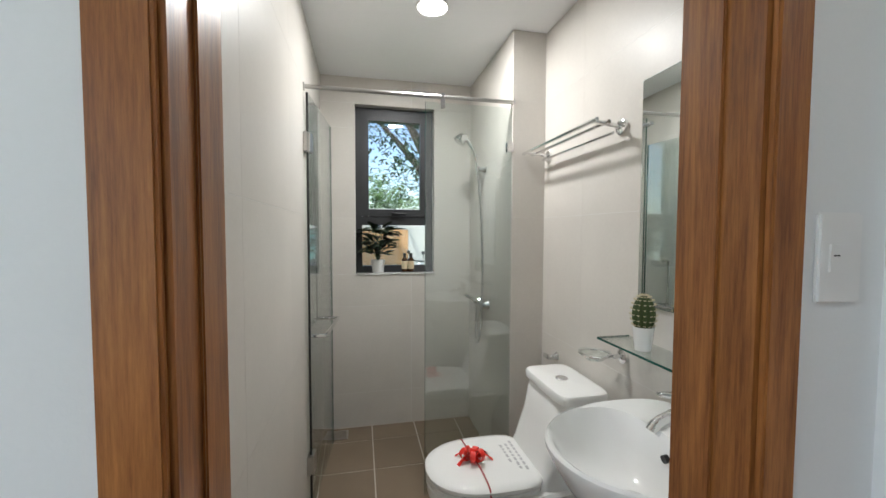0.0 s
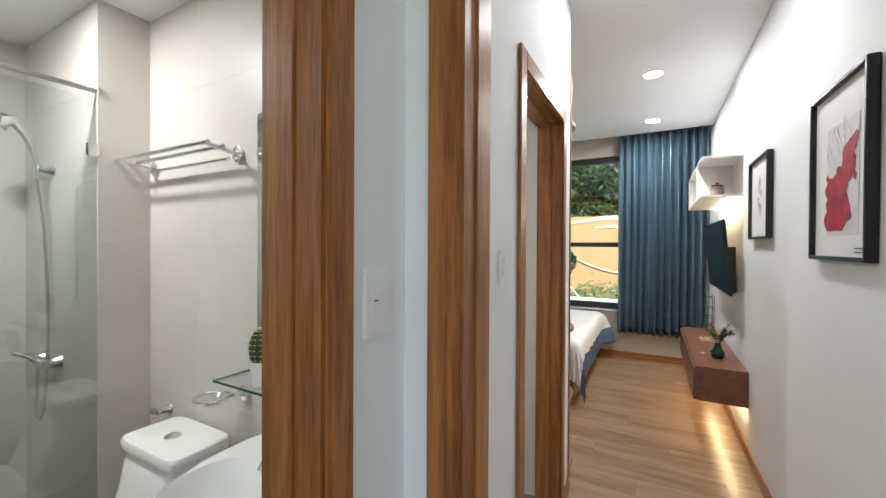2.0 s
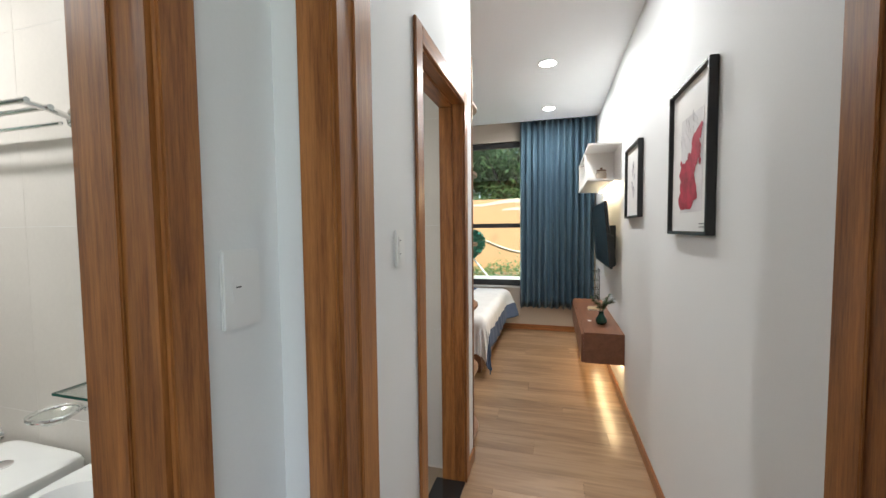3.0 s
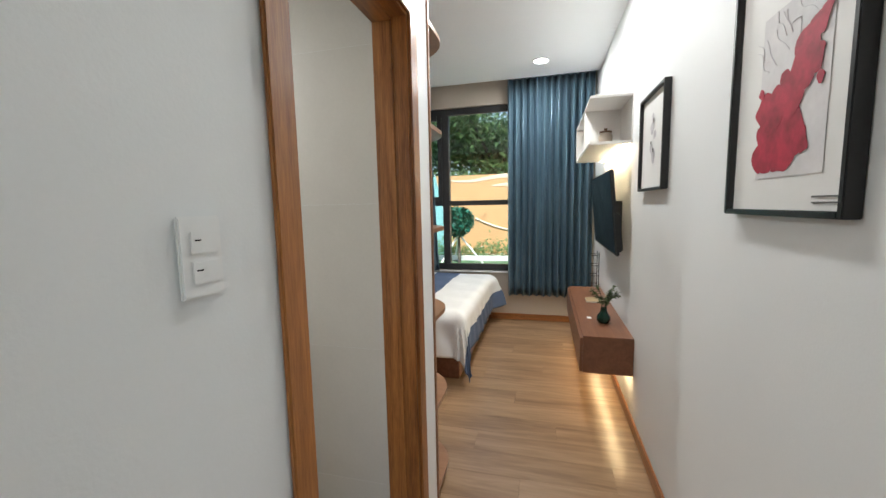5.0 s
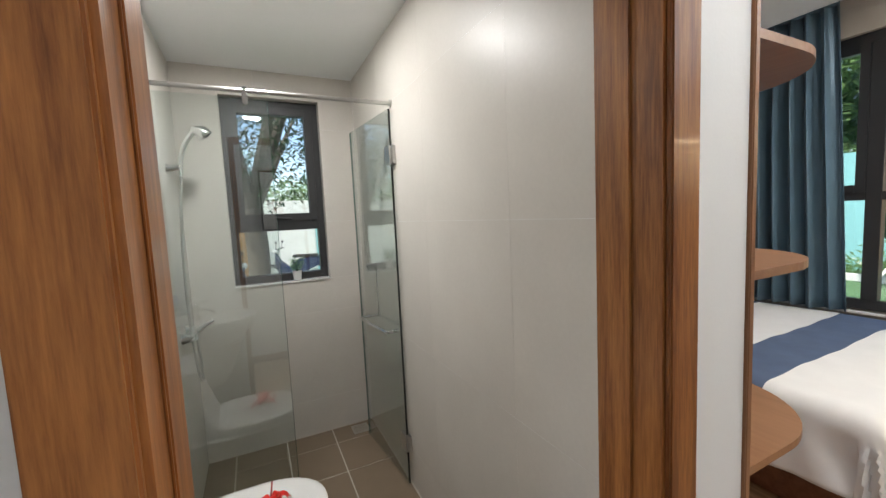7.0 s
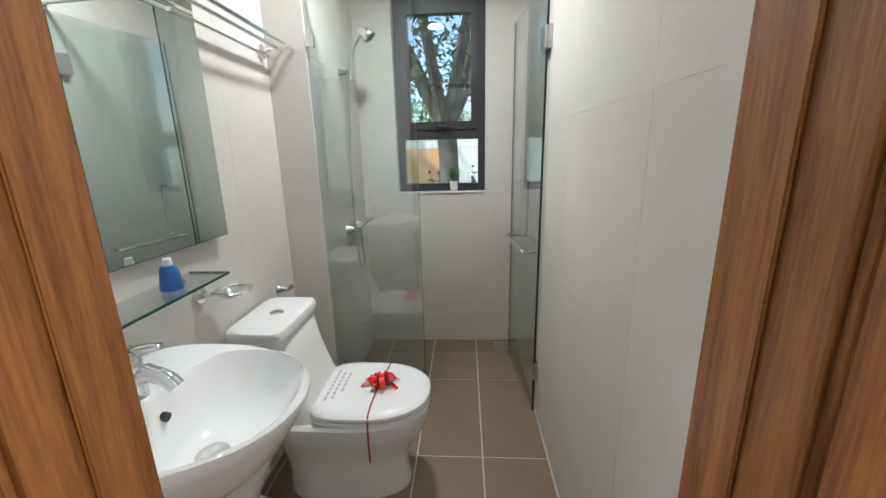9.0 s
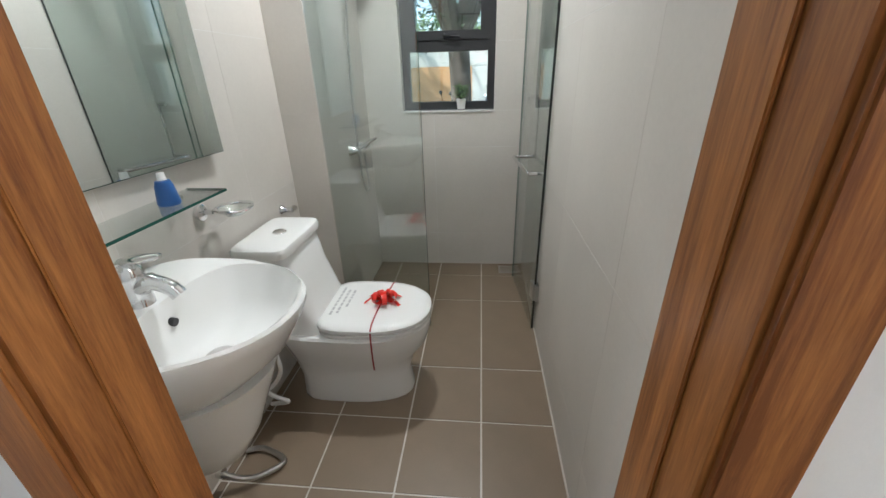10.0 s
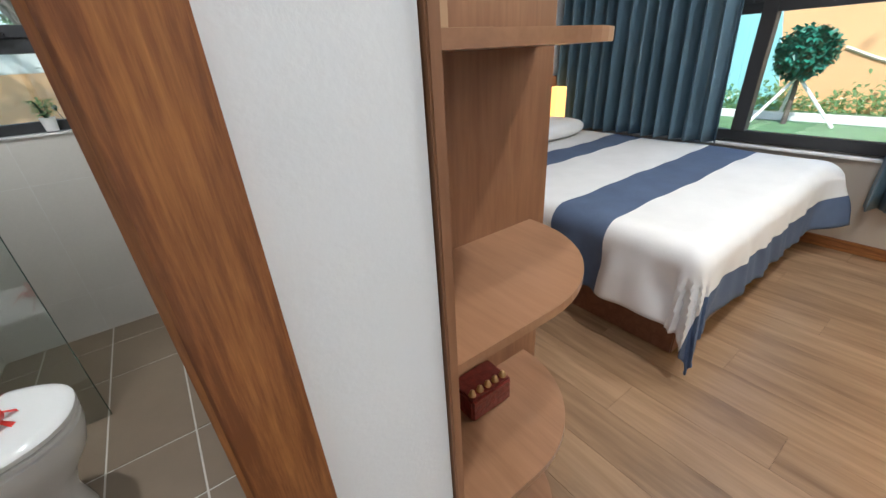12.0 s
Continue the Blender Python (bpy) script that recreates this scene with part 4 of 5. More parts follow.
def shower_screen():
    y = 1.37
    t = thing("shower_screen", (0.68, y, 0), "frameless glass shower screen with open hinged glass door", "shower screen", "shower screens")
    part("top_rail", tube(bmesh.new(), [(0.172, y, 2.015), (1.198, y, 2.015)], 0.010, 12), STEEL, t, "steel top rail", smooth=True)
    for d in (0.174, 1.196):
        part("rail_socket", tube(bmesh.new(), [(d - 0.003, y, 2.015), (d + 0.003, y, 2.015)], 0.019, 16), STEEL, t, smooth=True)
    part("fixed_panel", solid(0.178, 0.632, y - 0.004, y + 0.004, 0.003, 1.985), GLASS, t, "clear fixed glass panel")
    part("panel_edge", solid(0.632, 0.6335, y - 0.004, y + 0.004, 0.003, 1.985), GEDGE, t, "green glass edge")
    part("rail_clamp", solid(0.535, 0.557, y - 0.012, y + 0.012, 1.955, 2.032, 0.004), CHROME, t)
    part("wall_clip", solid(0.171, 0.21, y - 0.012, y + 0.012, 1.76, 1.81, 0.003), CHROME, t)
    # the door stands open into the shower, hinged at the plain wall
    hx, hy = 1.183, y - 0.01
    fx, fy = 1.125, 1.945
    ln = math.hypot(fx - hx, fy - hy)
    ux, uy = (fx - hx) / ln, (fy - hy) / ln
    nx, ny = uy, -ux

    def slab(a0, a1, b0, b1, z0, z1):
        bm = solid(0, 1, 0, 1, z0, z1)
        for v in bm.verts:
            a, b = a0 + (a1 - a0) * v.co.x, b0 + (b1 - b0) * v.co.y
            v.co.x, v.co.y = hx + ux * a + nx * b, hy + uy * a + ny * b
        return bm

    door = part("glass_door", slab(0, ln, -0.004, 0.004, 0.012, 1.985), GLASS, t, "clear glass door, standing open")
    for a0, a1 in ((-0.002, 0.0), (ln, ln + 0.002)):
        part("door_edge", slab(a0, a1, -0.005, 0.005, 0.012, 1.985), mat("dark_seal", (0.01, 0.013, 0.012), 0.4) if a0 < 0 else GEDGE, door)
    for z in (0.24, 1.76):
        part("hinge", slab(-0.012, 0.05, -0.014, 0.014, z - 0.045, z + 0.045), STEEL, door, "steel glass hinge")
        part("hinge_plate", solid(hx - 0.001, 1.199, hy - 0.028, hy + 0.028, z - 0.045, z + 0.045, 0.003), STEEL, t)
    p = lambda a, b, z: (hx + ux * a + nx * b, hy + uy * a + ny * b, z)
    s = -1
    part("towel_bar_handle", tube(bmesh.new(), bend([p(0.05, 0.0, 0.845), p(0.05, s * 0.05, 0.845), p(0.08, s * 0.062, 0.845), p(0.40, s * 0.062, 0.845), p(0.44, s * 0.05, 0.845), p(0.44, 0.0, 0.845)], 4), 0.0095, 12), CHROME, door, "chrome towel-bar handle", smooth=True)
    part("upright_handle", tube(bmesh.new(), bend([p(0.44, 0.0, 0.845), p(0.44, 0.05, 0.845), p(0.44, 0.062, 0.875), p(0.44, 0.062, 1.12), p(0.44, 0.05, 1.15), p(0.44, 0.0, 1.15)], 4), 0.0095, 12), CHROME, door, "chrome upright handle", smooth=True)
    # floor drain
    g = thing("floor_drain", (1.09, 2.06, 0.001), "square steel floor drain grate", "floor drain", "floor drains")
    bm = bmesh.new()
    for a0, a1, b0, b1 in ((1.035, 1.145, 2.005, 2.017), (1.035, 1.145, 2.103, 2.115), (1.035, 1.047, 2.017, 2.103), (1.133, 1.145, 2.017, 2.103)):
        box(bm, a0, a1, b0, b1, 0.0, 0.003)
    part("rim", bm, STEEL, g)
    for k in range(6):
        part("slat", solid(1.047, 1.133, 2.021 + 0.014 * k, 2.029 + 0.014 * k, 0.0, 0.002), STEEL, g)


def bath_window(win, number):
    x0, x1, z0, z1 = win
    ya, yb = 2.215, 2.275
    t = thing("window_%d" % number, ((x0 + x1) / 2, ya, z0), "dark aluminium bathroom window, awning sash over a fixed pane", "window", kind="structure")
    w = 0.05
    for a0, a1 in ((x0, x0 + w), (x1 - w, x1)):
        part("window_frame", solid(a0, a1, ya, yb, z0, z1, 0.003), ALU, t)
    for b0, b1 in ((z0, z0 + w), (z1 - w, z1), (1.395, 1.455)):
        part("window_frame", solid(x0 + w, x1 - w, ya, yb, b0, b1, 0.003), ALU, t)
    sash = part("sash", solid(x0 + w, x0 + w + 0.045, ya - 0.012, yb - 0.01, 1.455, z1 - w, 0.003), ALU, t)
    part("sash", solid(x1 - w - 0.045, x1 - w, ya - 0.012, yb - 0.01, 1.455, z1 - w, 0.003), ALU, t)
    part("sash", solid(x0 + w + 0.045, x1 - w - 0.045, ya - 0.012, yb - 0.01, 1.455, 1.505, 0.003), ALU, t)
    part("sash", solid(x0 + w + 0.045, x1 - w - 0.045, ya - 0.012, yb - 0.01, z1 - w - 0.045, z1 - w, 0.003), ALU, t)
    xc = (x0 + x1) / 2
    part("latch", solid(xc - 0.03, xc + 0.03, ya - 0.03, ya - 0.012, 1.458, 1.49, 0.005), BLACK, sash, "black latch")
    part("latch_lever", tube(bmesh.new(), [(xc - 0.02, ya - 0.034, 1.478), (xc + 0.075, ya - 0.045, 1.468)], [0.012, 0.008], 10), BLACK, sash, "black lever", smooth=True)
    for a0, a1, b0, b1 in ((x0 + w, x1 - w, z0 + w, 1.395), (x0 + w + 0.045, x1 - w - 0.045, 1.505, z1 - w - 0.045)):
        p = part("pane", solid(a0, a1, ya + 0.028, ya + 0.033, b0, b1), PANE, t)
        p.visible_shadow = False
    part("window_sill", solid(x0, x1, 2.140, ya, z0 - 0.006, z0 + 0.004, 0.002), CERAMIC, t, "white stone sill")
    for a0, a1 in ((x0, x0 + 0.006), (x1 - 0.006, x1)):
        part("reveal", solid(a0, a1, 2.1505, ya, z0 + 0.004, z1), WTILE, t)
    part("reveal", solid(x0 + 0.006, x1 - 0.006, 2.1505, ya, z1 - 0.006, z1), WTILE, t)


def leaf_quad(bm, c, direction, width, length, droop=0.2, index=0):
    d = Vector(direction).normalized()
    side = d.cross(Vector((0, 0, 1)))
    side = side.normalized() if side.length > 0.05 else Vector((1, 0, 0))
    c = Vector(c)
    a = c + d * length * 0.5 + side * width / 2
    b = c + d * length * 0.5 - side * width / 2
    tip = c + d * length - Vector((0, 0, droop * length))
    vs = [bm.verts.new(p) for p in (c, a, tip, b)]
    f = bm.faces.new(vs)
    f.material_index = index


def potted_plant(name, x, y, z, pot_r, pot_h, spread, height, leaves, label, leaf=LEAFD, size=0.05, seed=1):
    t = thing(name, (x, y, z), label, "potted plant")
    part("pot", lathe(bmesh.new(), (x, y, z), [(0.002, 0), (pot_r * 0.8, 0), (pot_r, pot_h), (pot_r * 0.9, pot_h), (pot_r * 0.86, pot_h - 0.012), (0.002, pot_h - 0.012)], 24), CERAMIC, t, "white pot", smooth=True)
    rnd = random.Random(seed)
    stems = bmesh.new()
    fol = bmesh.new()
    for k in range(leaves):
        a = rnd.uniform(0, math.tau)
        h = rnd.uniform(0.15, 1.0) * height
        r = spread * rnd.uniform(0.2, 1.0) * (0.5 + 0.5 * h / height)
        tip = Vector((x + r * math.cos(a), y + r * math.sin(a), z + pot_h + h))
        if k % 5 == 0:
            tube(stems, [(x, y, z + pot_h - 0.012), tuple((Vector((x, y, z + pot_h)) * 0.4 + tip * 0.6)), tuple(tip)], 0.0016, 5)
        leaf_quad(fol, tip, (math.cos(a), math.sin(a), rnd.uniform(-0.2, 0.9)), size * 0.45, size * rnd.uniform(0.7, 1.2))
    part("stems", stems, LEAFD, t)
    tagged(part("leaves", fol, leaf, t), kind="stuff")


def bath(side):
    MAP.append((lambda v: Vector((-1.3 - v.x, v.y, v.z))) if side == 0 else (lambda v: Vector((-1.2 + v.x, v.y, v.z))))
    toilet(0.92)
    basin(0.275)
    hose("flush_hose", [(0.03, 0.66, 0.22), (0.10, 0.66, 0.20), (0.16, 0.67, 0.28), (0.14, 0.68, 0.38), (0.07, 0.69, 0.40), (0.03, 0.68, 0.33), (0.09, 0.665, 0.18), (0.16, 0.67, 0.13), (0.08, 0.68, 0.10)], 0.008, WHITE, "white flexible hose hanging by the toilet", "hose")
    hose("waste_pipe", [(0.03, 0.40, 0.08), (0.12, 0.42, 0.03), (0.20, 0.50, 0.015), (0.10, 0.55, 0.012), (0.04, 0.53, 0.02)], 0.010, STEEL, "grey flexible waste pipe on the floor", "pipe")
    towel_rack()
    mirror(*((0.03, 0.634, 1.104, 1.862) if side == 0 else (0.25, 0.852, 1.062, 1.82, 0.028)))
    glass_shelf(0.15, 0.670, 0.978)
    soap_dish(0.752, 0.897)
    shower_set()
    shower_screen()
    if side == 0:
        y, z = 0.51, 0.9843
        c = thing("cactus", (0.085, y, z), "striped globe cactus in a white pot on the glass shelf", "cactus")
        part("pot", lathe(bmesh.new(), (0.085, y, z), [(0.002, 0), (0.024, 0), (0.032, 0.074), (0.029, 0.074), (0.027, 0.066), (0.002, 0.066)], 24), CERAMIC, c, "white pot", smooth=True)
        rings = []
        for k in range(13):
            a = -math.pi / 2 * 0.7 + (math.pi / 2 + math.pi / 2 * 0.7) * k / 12
            r, h = math.cos(a), math.sin(a)
            rings.append([(0.085 + (0.030 * r + 0.0005) * (1 + 0.10 * math.cos(13 * q)) * math.cos(q), y + (0.030 * r + 0.0005) * (1 + 0.10 * math.cos(13 * q)) * math.sin(q), z + 0.112 + 0.058 * h) for q in [math.tau * s / 78 for s in range(78)]])
        part("body", loft(bmesh.new(), rings), mat("cactus_skin", (0.055, 0.085, 0.025), 0.7, vary=0.3, scale=40), c, "ribbed dark green body", smooth=True)
        spines = bmesh.new()
        for s in range(13):
            q = math.tau * s / 13
            for k in range(9):
                a = -0.9 + 2.3 * k / 8
                r = 0.0334 * math.cos(a)
                p = Vector((0.085 + r * math.cos(q), y + r * math.sin(q), z + 0.112 + 0.060 * math.sin(a)))
                for e in (-0.5, 0.0, 0.5):
                    tube(spines, [p, p + Vector((math.cos(q + e), math.sin(q + e), 0.4)) * 0.008], [0.0017, 0.0008], 4)
        tagged(part("spines", spines, mat("spine", (0.62, 0.55, 0.38), 0.8), c, "pale spines in rows"), kind="stuff")
    else:
        y, z = 0.52, 0.9843
        c = thing("soap_bottle", (0.075, y, z), "small blue plastic bottle with a white cap on the shelf", "bottle")
        bluep = mat("blue_plastic", (0.03, 0.12, 0.36), 0.3, vary=0.06)
        part("body", lathe(bmesh.new(), (0.075, y, z), [(0.002, 0), (0.026, 0), (0.028, 0.006), (0.022, 0.050), (0.017, 0.064), (0.002, 0.065)], 24), bluep, c, smooth=True)
        part("cap", lathe(bmesh.new(), (0.075, y, z), [(0.002, 0.0655), (0.011, 0.0655), (0.009, 0.084), (0.002, 0.085)], 18), WHITE, c, "white cap", smooth=True)
    MAP.pop()


bath(0)
bath(1)
bath_window(WIN1, 2)
bath_window(WIN2, 3)
# leaf colour darkened so the plant reads as a silhouette against the window
potted_plant("potted_plant", -2.13, 2.175, 1.0692, 0.048, 0.085, 0.10, 0.23, 150, "leafy green plant in a white pot on the window sill, leaves darkened as a backlit silhouette", mat("backlit_leaf", (0.008, 0.022, 0.007), 0.5, vary=0.4, scale=30), 0.10, 3)
potted_plant("potted_plant", -0.43, 2.175, 1.0692, 0.030, 0.06, 0.045, 0.075, 110, "small bushy green plant in a white pot on the window sill", LEAF, 0.028, 5)
for k, x in enumerate((-1.945, -1.90)):
    t = thing("toiletry_bottle", (x, 2.178, 1.0692), "small dark amber bottle with a cream label and black cap", "bottle", "bottles on the sill")
    part("body", lathe(bmesh.new(), (x, 2.178, 1.0692), [(0.002, 0), (0.020, 0), (0.021, 0.004), (0.021, 0.085), (0.010, 0.10), (0.002, 0.101)], 18), mat("amber", (0.05, 0.022, 0.008), 0.15), t, smooth=True)
    part("label_band", lathe(bmesh.new(), (x, 2.178, 1.0692), [(0.0212, 0.02), (0.0216, 0.02), (0.0216, 0.075), (0.0212, 0.075)], 18), mat("cream_label", (0.62, 0.52, 0.34), 0.6), t, "cream label")
    part("cap", lathe(bmesh.new(), (x, 2.178, 1.0692), [(0.002, 0.1012), (0.011, 0.1012), (0.011, 0.13), (0.002, 0.131)], 14), BLACK, t, "black cap", smooth=True)


# ---- switches, small things in the passage and bedroom ----
def wall_switch(x0, x1, z0, z1, keys, label):
    t = thing("light_switch", ((x0 + x1) / 2, YW, z0), label, "switch", "light switches")
    part("plate", solid(x0, x1, YW - 0.008, YW - 0.0005, z0, z1, 0.003), WHITE, t)
    pad = 0.036 if keys == 1 else 0.015
    h = (z1 - z0 - 2 * pad) / keys
    for k in range(keys):
        a = z0 + pad + k * h
        key = part("rocker", solid(x0 + 0.016, x1 - 0.010, YW - 0.0102, YW - 0.008, a + 0.005, a + h - 0.005, 0.001), WHITE, t)
        part("indicator", solid(x0 + 0.022, x0 + 0.032, YW - 0.0108, YW - 0.0102, a + h * 0.55, a + h * 0.55 + 0.002), BLACK, key, "tiny dark mark")


wall_switch(-1.664, -1.589, 1.258, 1.378, 1, "white plastic single light switch beside the bathroom door")
wall_switch(-1.023, -0.953, 1.291, 1.404, 2, "white plastic double light switch beside the door frame")

# vase with green sprigs on the console
MAP.append(lambda v: v + Vector((0.0, -0.010, 0.027)))
v = thing("vase", (1.42, -0.985, 0.545), "dark green glass vase with leafy sprigs on the console", "vase")
part("vase_body", lathe(bmesh.new(), (1.42, -0.985, 0.5455), [(0.002, 0), (0.032, 0), (0.046, 0.02), (0.046, 0.045), (0.026, 0.075), (0.020, 0.10), (0.024, 0.108), (0.019, 0.108), (0.015, 0.08), (0.002, 0.078)], 28), mat("green_glass", (0.006, 0.035, 0.022), 0.08, vary=0.1), v, smooth=True)
rnd = random.Random(21)
stems, fol = bmesh.new(), bmesh.new()
for k in range(12):
    a = rnd.uniform(0, math.tau)
    r, h = rnd.uniform(0.04, 0.12), rnd.uniform(0.06, 0.15)
    if -0.985 + r * math.sin(a) < -1.09:
        a = -a
    tip = Vector((1.42 + r * math.cos(a), -0.985 + r * math.sin(a), 0.65 + h))
    base = Vector((1.42, -0.985, 0.63))
    mid = base * 0.5 + tip * 0.5 + Vector((0, 0, 0.03))
    line = bend([base, mid, tip], 5)
    tube(stems, line, 0.0014, 5)
    for q in line[3:]:
        for e in range(4):
            b = rnd.uniform(0, math.tau)
            leaf_quad(fol, q, (math.cos(b), math.sin(b), rnd.uniform(-0.2, 0.8)), 0.014, rnd.uniform(0.02, 0.034))
part("stems", stems, LEAFD, v)
tagged(part("leaves", fol, mat("sprig_leaf", (0.06, 0.10, 0.03), 0.6, vary=0.5, scale=60), v), kind="stuff")
t = thing("card", (1.52, -0.90, 0.546), "small white card lying on the console", "card")
part("sheet", solid(1.50, 1.545, -0.915, -0.885, 0.5455, 0.5475), PAPER, t)
part("corner_fold", solid(1.535, 1.545, -0.895, -0.885, 0.5475, 0.549), PAPER, t)
t = thing("book", (2.05, -0.95, 0.545), "cream paperback book lying on the console", "book")
part("pages", solid(1.98, 2.13, -1.04, -0.93, 0.5475, 0.556), PAPER, t)
part("cover", solid(1.978, 2.132, -1.042, -0.928, 0.556, 0.558), mat("tan_cover", (0.42, 0.30, 0.16), 0.6), t)
part("back_cover", solid(1.978, 2.132, -1.042, -0.928, 0.5455, 0.5475), mat("tan_back", (0.40, 0.28, 0.15), 0.6), t)
MAP.pop()
# lidded bowl on the white shelf
t = thing("ceramic_jar", (1.585, -1.0, 1.810), "small brown ceramic jar on the white wall shelf", "jar")
part("body", lathe(bmesh.new(), (1.585, -1.0, 1.8105), [(0.002, 0), (0.03, 0), (0.045, 0.03), (0.047, 0.06), (0.038, 0.085), (0.002, 0.085)], 24), mat("stoneware", (0.36, 0.30, 0.24), 0.4, vary=0.2), t, smooth=True)
part("lid", lathe(bmesh.new(), (1.585, -1.0, 1.8105), [(0.002, 0.086), (0.042, 0.086), (0.04, 0.098), (0.010, 0.104), (0.012, 0.118), (0.002, 0.12)], 24), mat("brown_lid", (0.14, 0.075, 0.04), 0.4), t, "brown lid", smooth=True)
# wire baskets at the end of the console
t = thing("letter_rack", (2.62, -1.08, 0.545), "black wire rack leaning on the wall", "rack")
for z in (0.60, 0.70, 0.80, 0.90):
    part("wire", tube(bmesh.new(), [(2.56, -1.10, z), (2.56, -1.03, z), (2.70, -1.03, z), (2.70, -1.10, z)], 0.003, 6), BLACK, t)
for x in (2.56, 2.70):
    part("upright", tube(bmesh.new(), [(x, -1.10, 0.5455), (x, -1.10, 0.93)], 0.004, 6), BLACK, t)
# carved wooden ornament and framed stand on the end shelves
MAP.append(lambda v: v + Vector((0.145, 0.065, 0.0)))
t = thing("ornament_box", (0.27, 0.03, 0.48), "dark red carved ornament on the lower end shelf", "ornament")
part("block", solid(0.20, 0.33, 0.0, 0.09, 0.4805, 0.55, 0.006), mat("red_lacquer", (0.16, 0.022, 0.014), 0.35, vary=0.5, scale=60, bump=0.8, bump_scale=90), t)
for k in range(5):
    part("stud", lathe(bmesh.new(), (0.216 + 0.025 * k, 0.02, 0.55), [(0.002, 0.0), (0.010, 0.0), (0.006, 0.012), (0.001, 0.016)], 10), mat("gilt", (0.55, 0.35, 0.16), 0.35, 0.6), t, smooth=True)
MAP.pop()
MAP.append(lambda v: v + Vector((0.09, 0.0, -0.025)))
t = thing("wooden_stand", (0.22, 0.06, 1.335), "pale wooden photo stand on the end shelf", "stand")
part("foot", solid(0.185, 0.29, 0.03, 0.10, 1.3355, 1.345, 0.002), mat("pale_wood", (0.42, 0.27, 0.15), 0.5), t)
part("post", solid(0.205, 0.225, 0.055, 0.07, 1.345, 1.525, 0.002), mat("pale_wood_post", (0.42, 0.27, 0.15), 0.5), t)
part("cross_piece", solid(0.185, 0.275, 0.055, 0.068, 1.445, 1.465, 0.002), mat("pale_wood_rail", (0.42, 0.27, 0.15), 0.5), t)
MAP.pop()
# bedside lamp beside the headboard
t = thing("table_lamp", (3.05, 2.02, 0.30), "glowing warm bedside lamp behind the bed", "lamp")
part("shade", solid(2.98, 3.12, 1.96, 2.09, 0.62, 0.96, 0.004), glow("lamp_shade", (1.0, 0.50, 0.13), 0.9), t, "glowing amber shade")
part("foot", solid(3.01, 3.09, 1.99, 2.06, 0.30, 0.62, 0.004), LAM_V, t)


# ---- garden ----
def tree(name, x, y, z, trunk_r, fork, height, spread, leaves, seed, label, lean=(0, 0), leaf=0.22, material=LEAF, limbs=7):
    rnd = random.Random(seed)
    t = thing(name, (x, y, z), label, "tree", "garden trees")
    base = Vector((x, y, z))
    top = base + Vector((lean[0], lean[1], fork))
    wood_bm = tube(bmesh.new(), bend([base, base * 0.5 + top * 0.5 + Vector((rnd.uniform(-0.08, 0.08), rnd.uniform(-0.08, 0.08), 0)), top], 5), [trunk_r * (1.35 - 0.5 * min(1, k / 3)) for k in range(11)], 12)
    part("trunk", wood_bm, BARK, t, smooth=True)
    fol = bmesh.new()
    for k in range(limbs):
        a = math.tau * k / limbs + rnd.uniform(-0.3, 0.3)
        r = spread * rnd.uniform(0.55, 1.0)
        end = top + Vector((r * math.cos(a), r * math.sin(a), (height - fork) * rnd.uniform(0.35, 1.0)))
        mid = top * 0.55 + end * 0.45 + Vector((0, 0, rnd.uniform(-0.2, 0.3)))
        line = bend([top - Vector((0, 0, trunk_r)), mid, end], 6)
        part("limb", tube(bmesh.new(), line, [trunk_r * 0.62 * (1 - 0.85 * i / (len(line) - 1)) for i in range(len(line))], 8), BARK, t, smooth=True)
        clumps = [line[int(len(line) * f)] for f in (0.45, 0.6, 0.75, 0.9)] + [end, end + Vector((rnd.uniform(-0.7, 0.7), rnd.uniform(-0.7, 0.7), rnd.uniform(-0.2, 0.6)))]
        for c in clumps:
            c = c + Vector((rnd.gauss(0, 0.3), rnd.gauss(0, 0.3), rnd.gauss(0, 0.25)))
            cr = rnd.uniform(0.35, 0.8) * spread * 0.36
            for _ in range(int(leaves / (limbs * 6))):
                p = c + Vector((rnd.gauss(0, cr), rnd.gauss(0, cr), rnd.gauss(0, cr * 0.6)))
                b = rnd.uniform(0, math.tau)
                leaf_quad(fol, p, (math.cos(b), math.sin(b), rnd.uniform(-0.8, 0.4)), leaf * 0.42, leaf * rnd.uniform(0.7, 1.3))
    tagged(part("crown", fol, material, t), kind="stuff")
    return t


GZ = -0.32
tree("tree", -0.72, 6.1, GZ, 0.19, 2.15, 5.6, 2.6, 7500, 2, "old garden tree with a forked grey trunk outside the bathroom", (0.05, 0.1), 0.12, LEAFD, 6)
tree("tree", -4.6, 11.0, GZ, 0.14, 2.2, 5.5, 2.0, 4200, 6, "bushy dark green tree by the garden wall", leaf=0.22, material=LEAFD)
for k, (x, y, h, s) in enumerate(((15.0, -3.0, 6.5, 3.0), (14.6, 1.2, 7.0, 3.2), (15.6, 5.2, 7.5, 3.2), (14.8, 9.4, 6.8, 3.0))):
    tree("tree", x, y, GZ, 0.20, 2.6, h, s, 12000, 30 + k, "leafy green tree behind the painted garden wall", leaf=0.30)
for k in range(6):
    tree("tree", -9.0 + k * 3.6, 15.5 + (k % 2), GZ, 0.10, 1.4, 3.6, 1.3, 1800, 50 + k, "small round green tree behind the white wall", leaf=0.22, limbs=5)


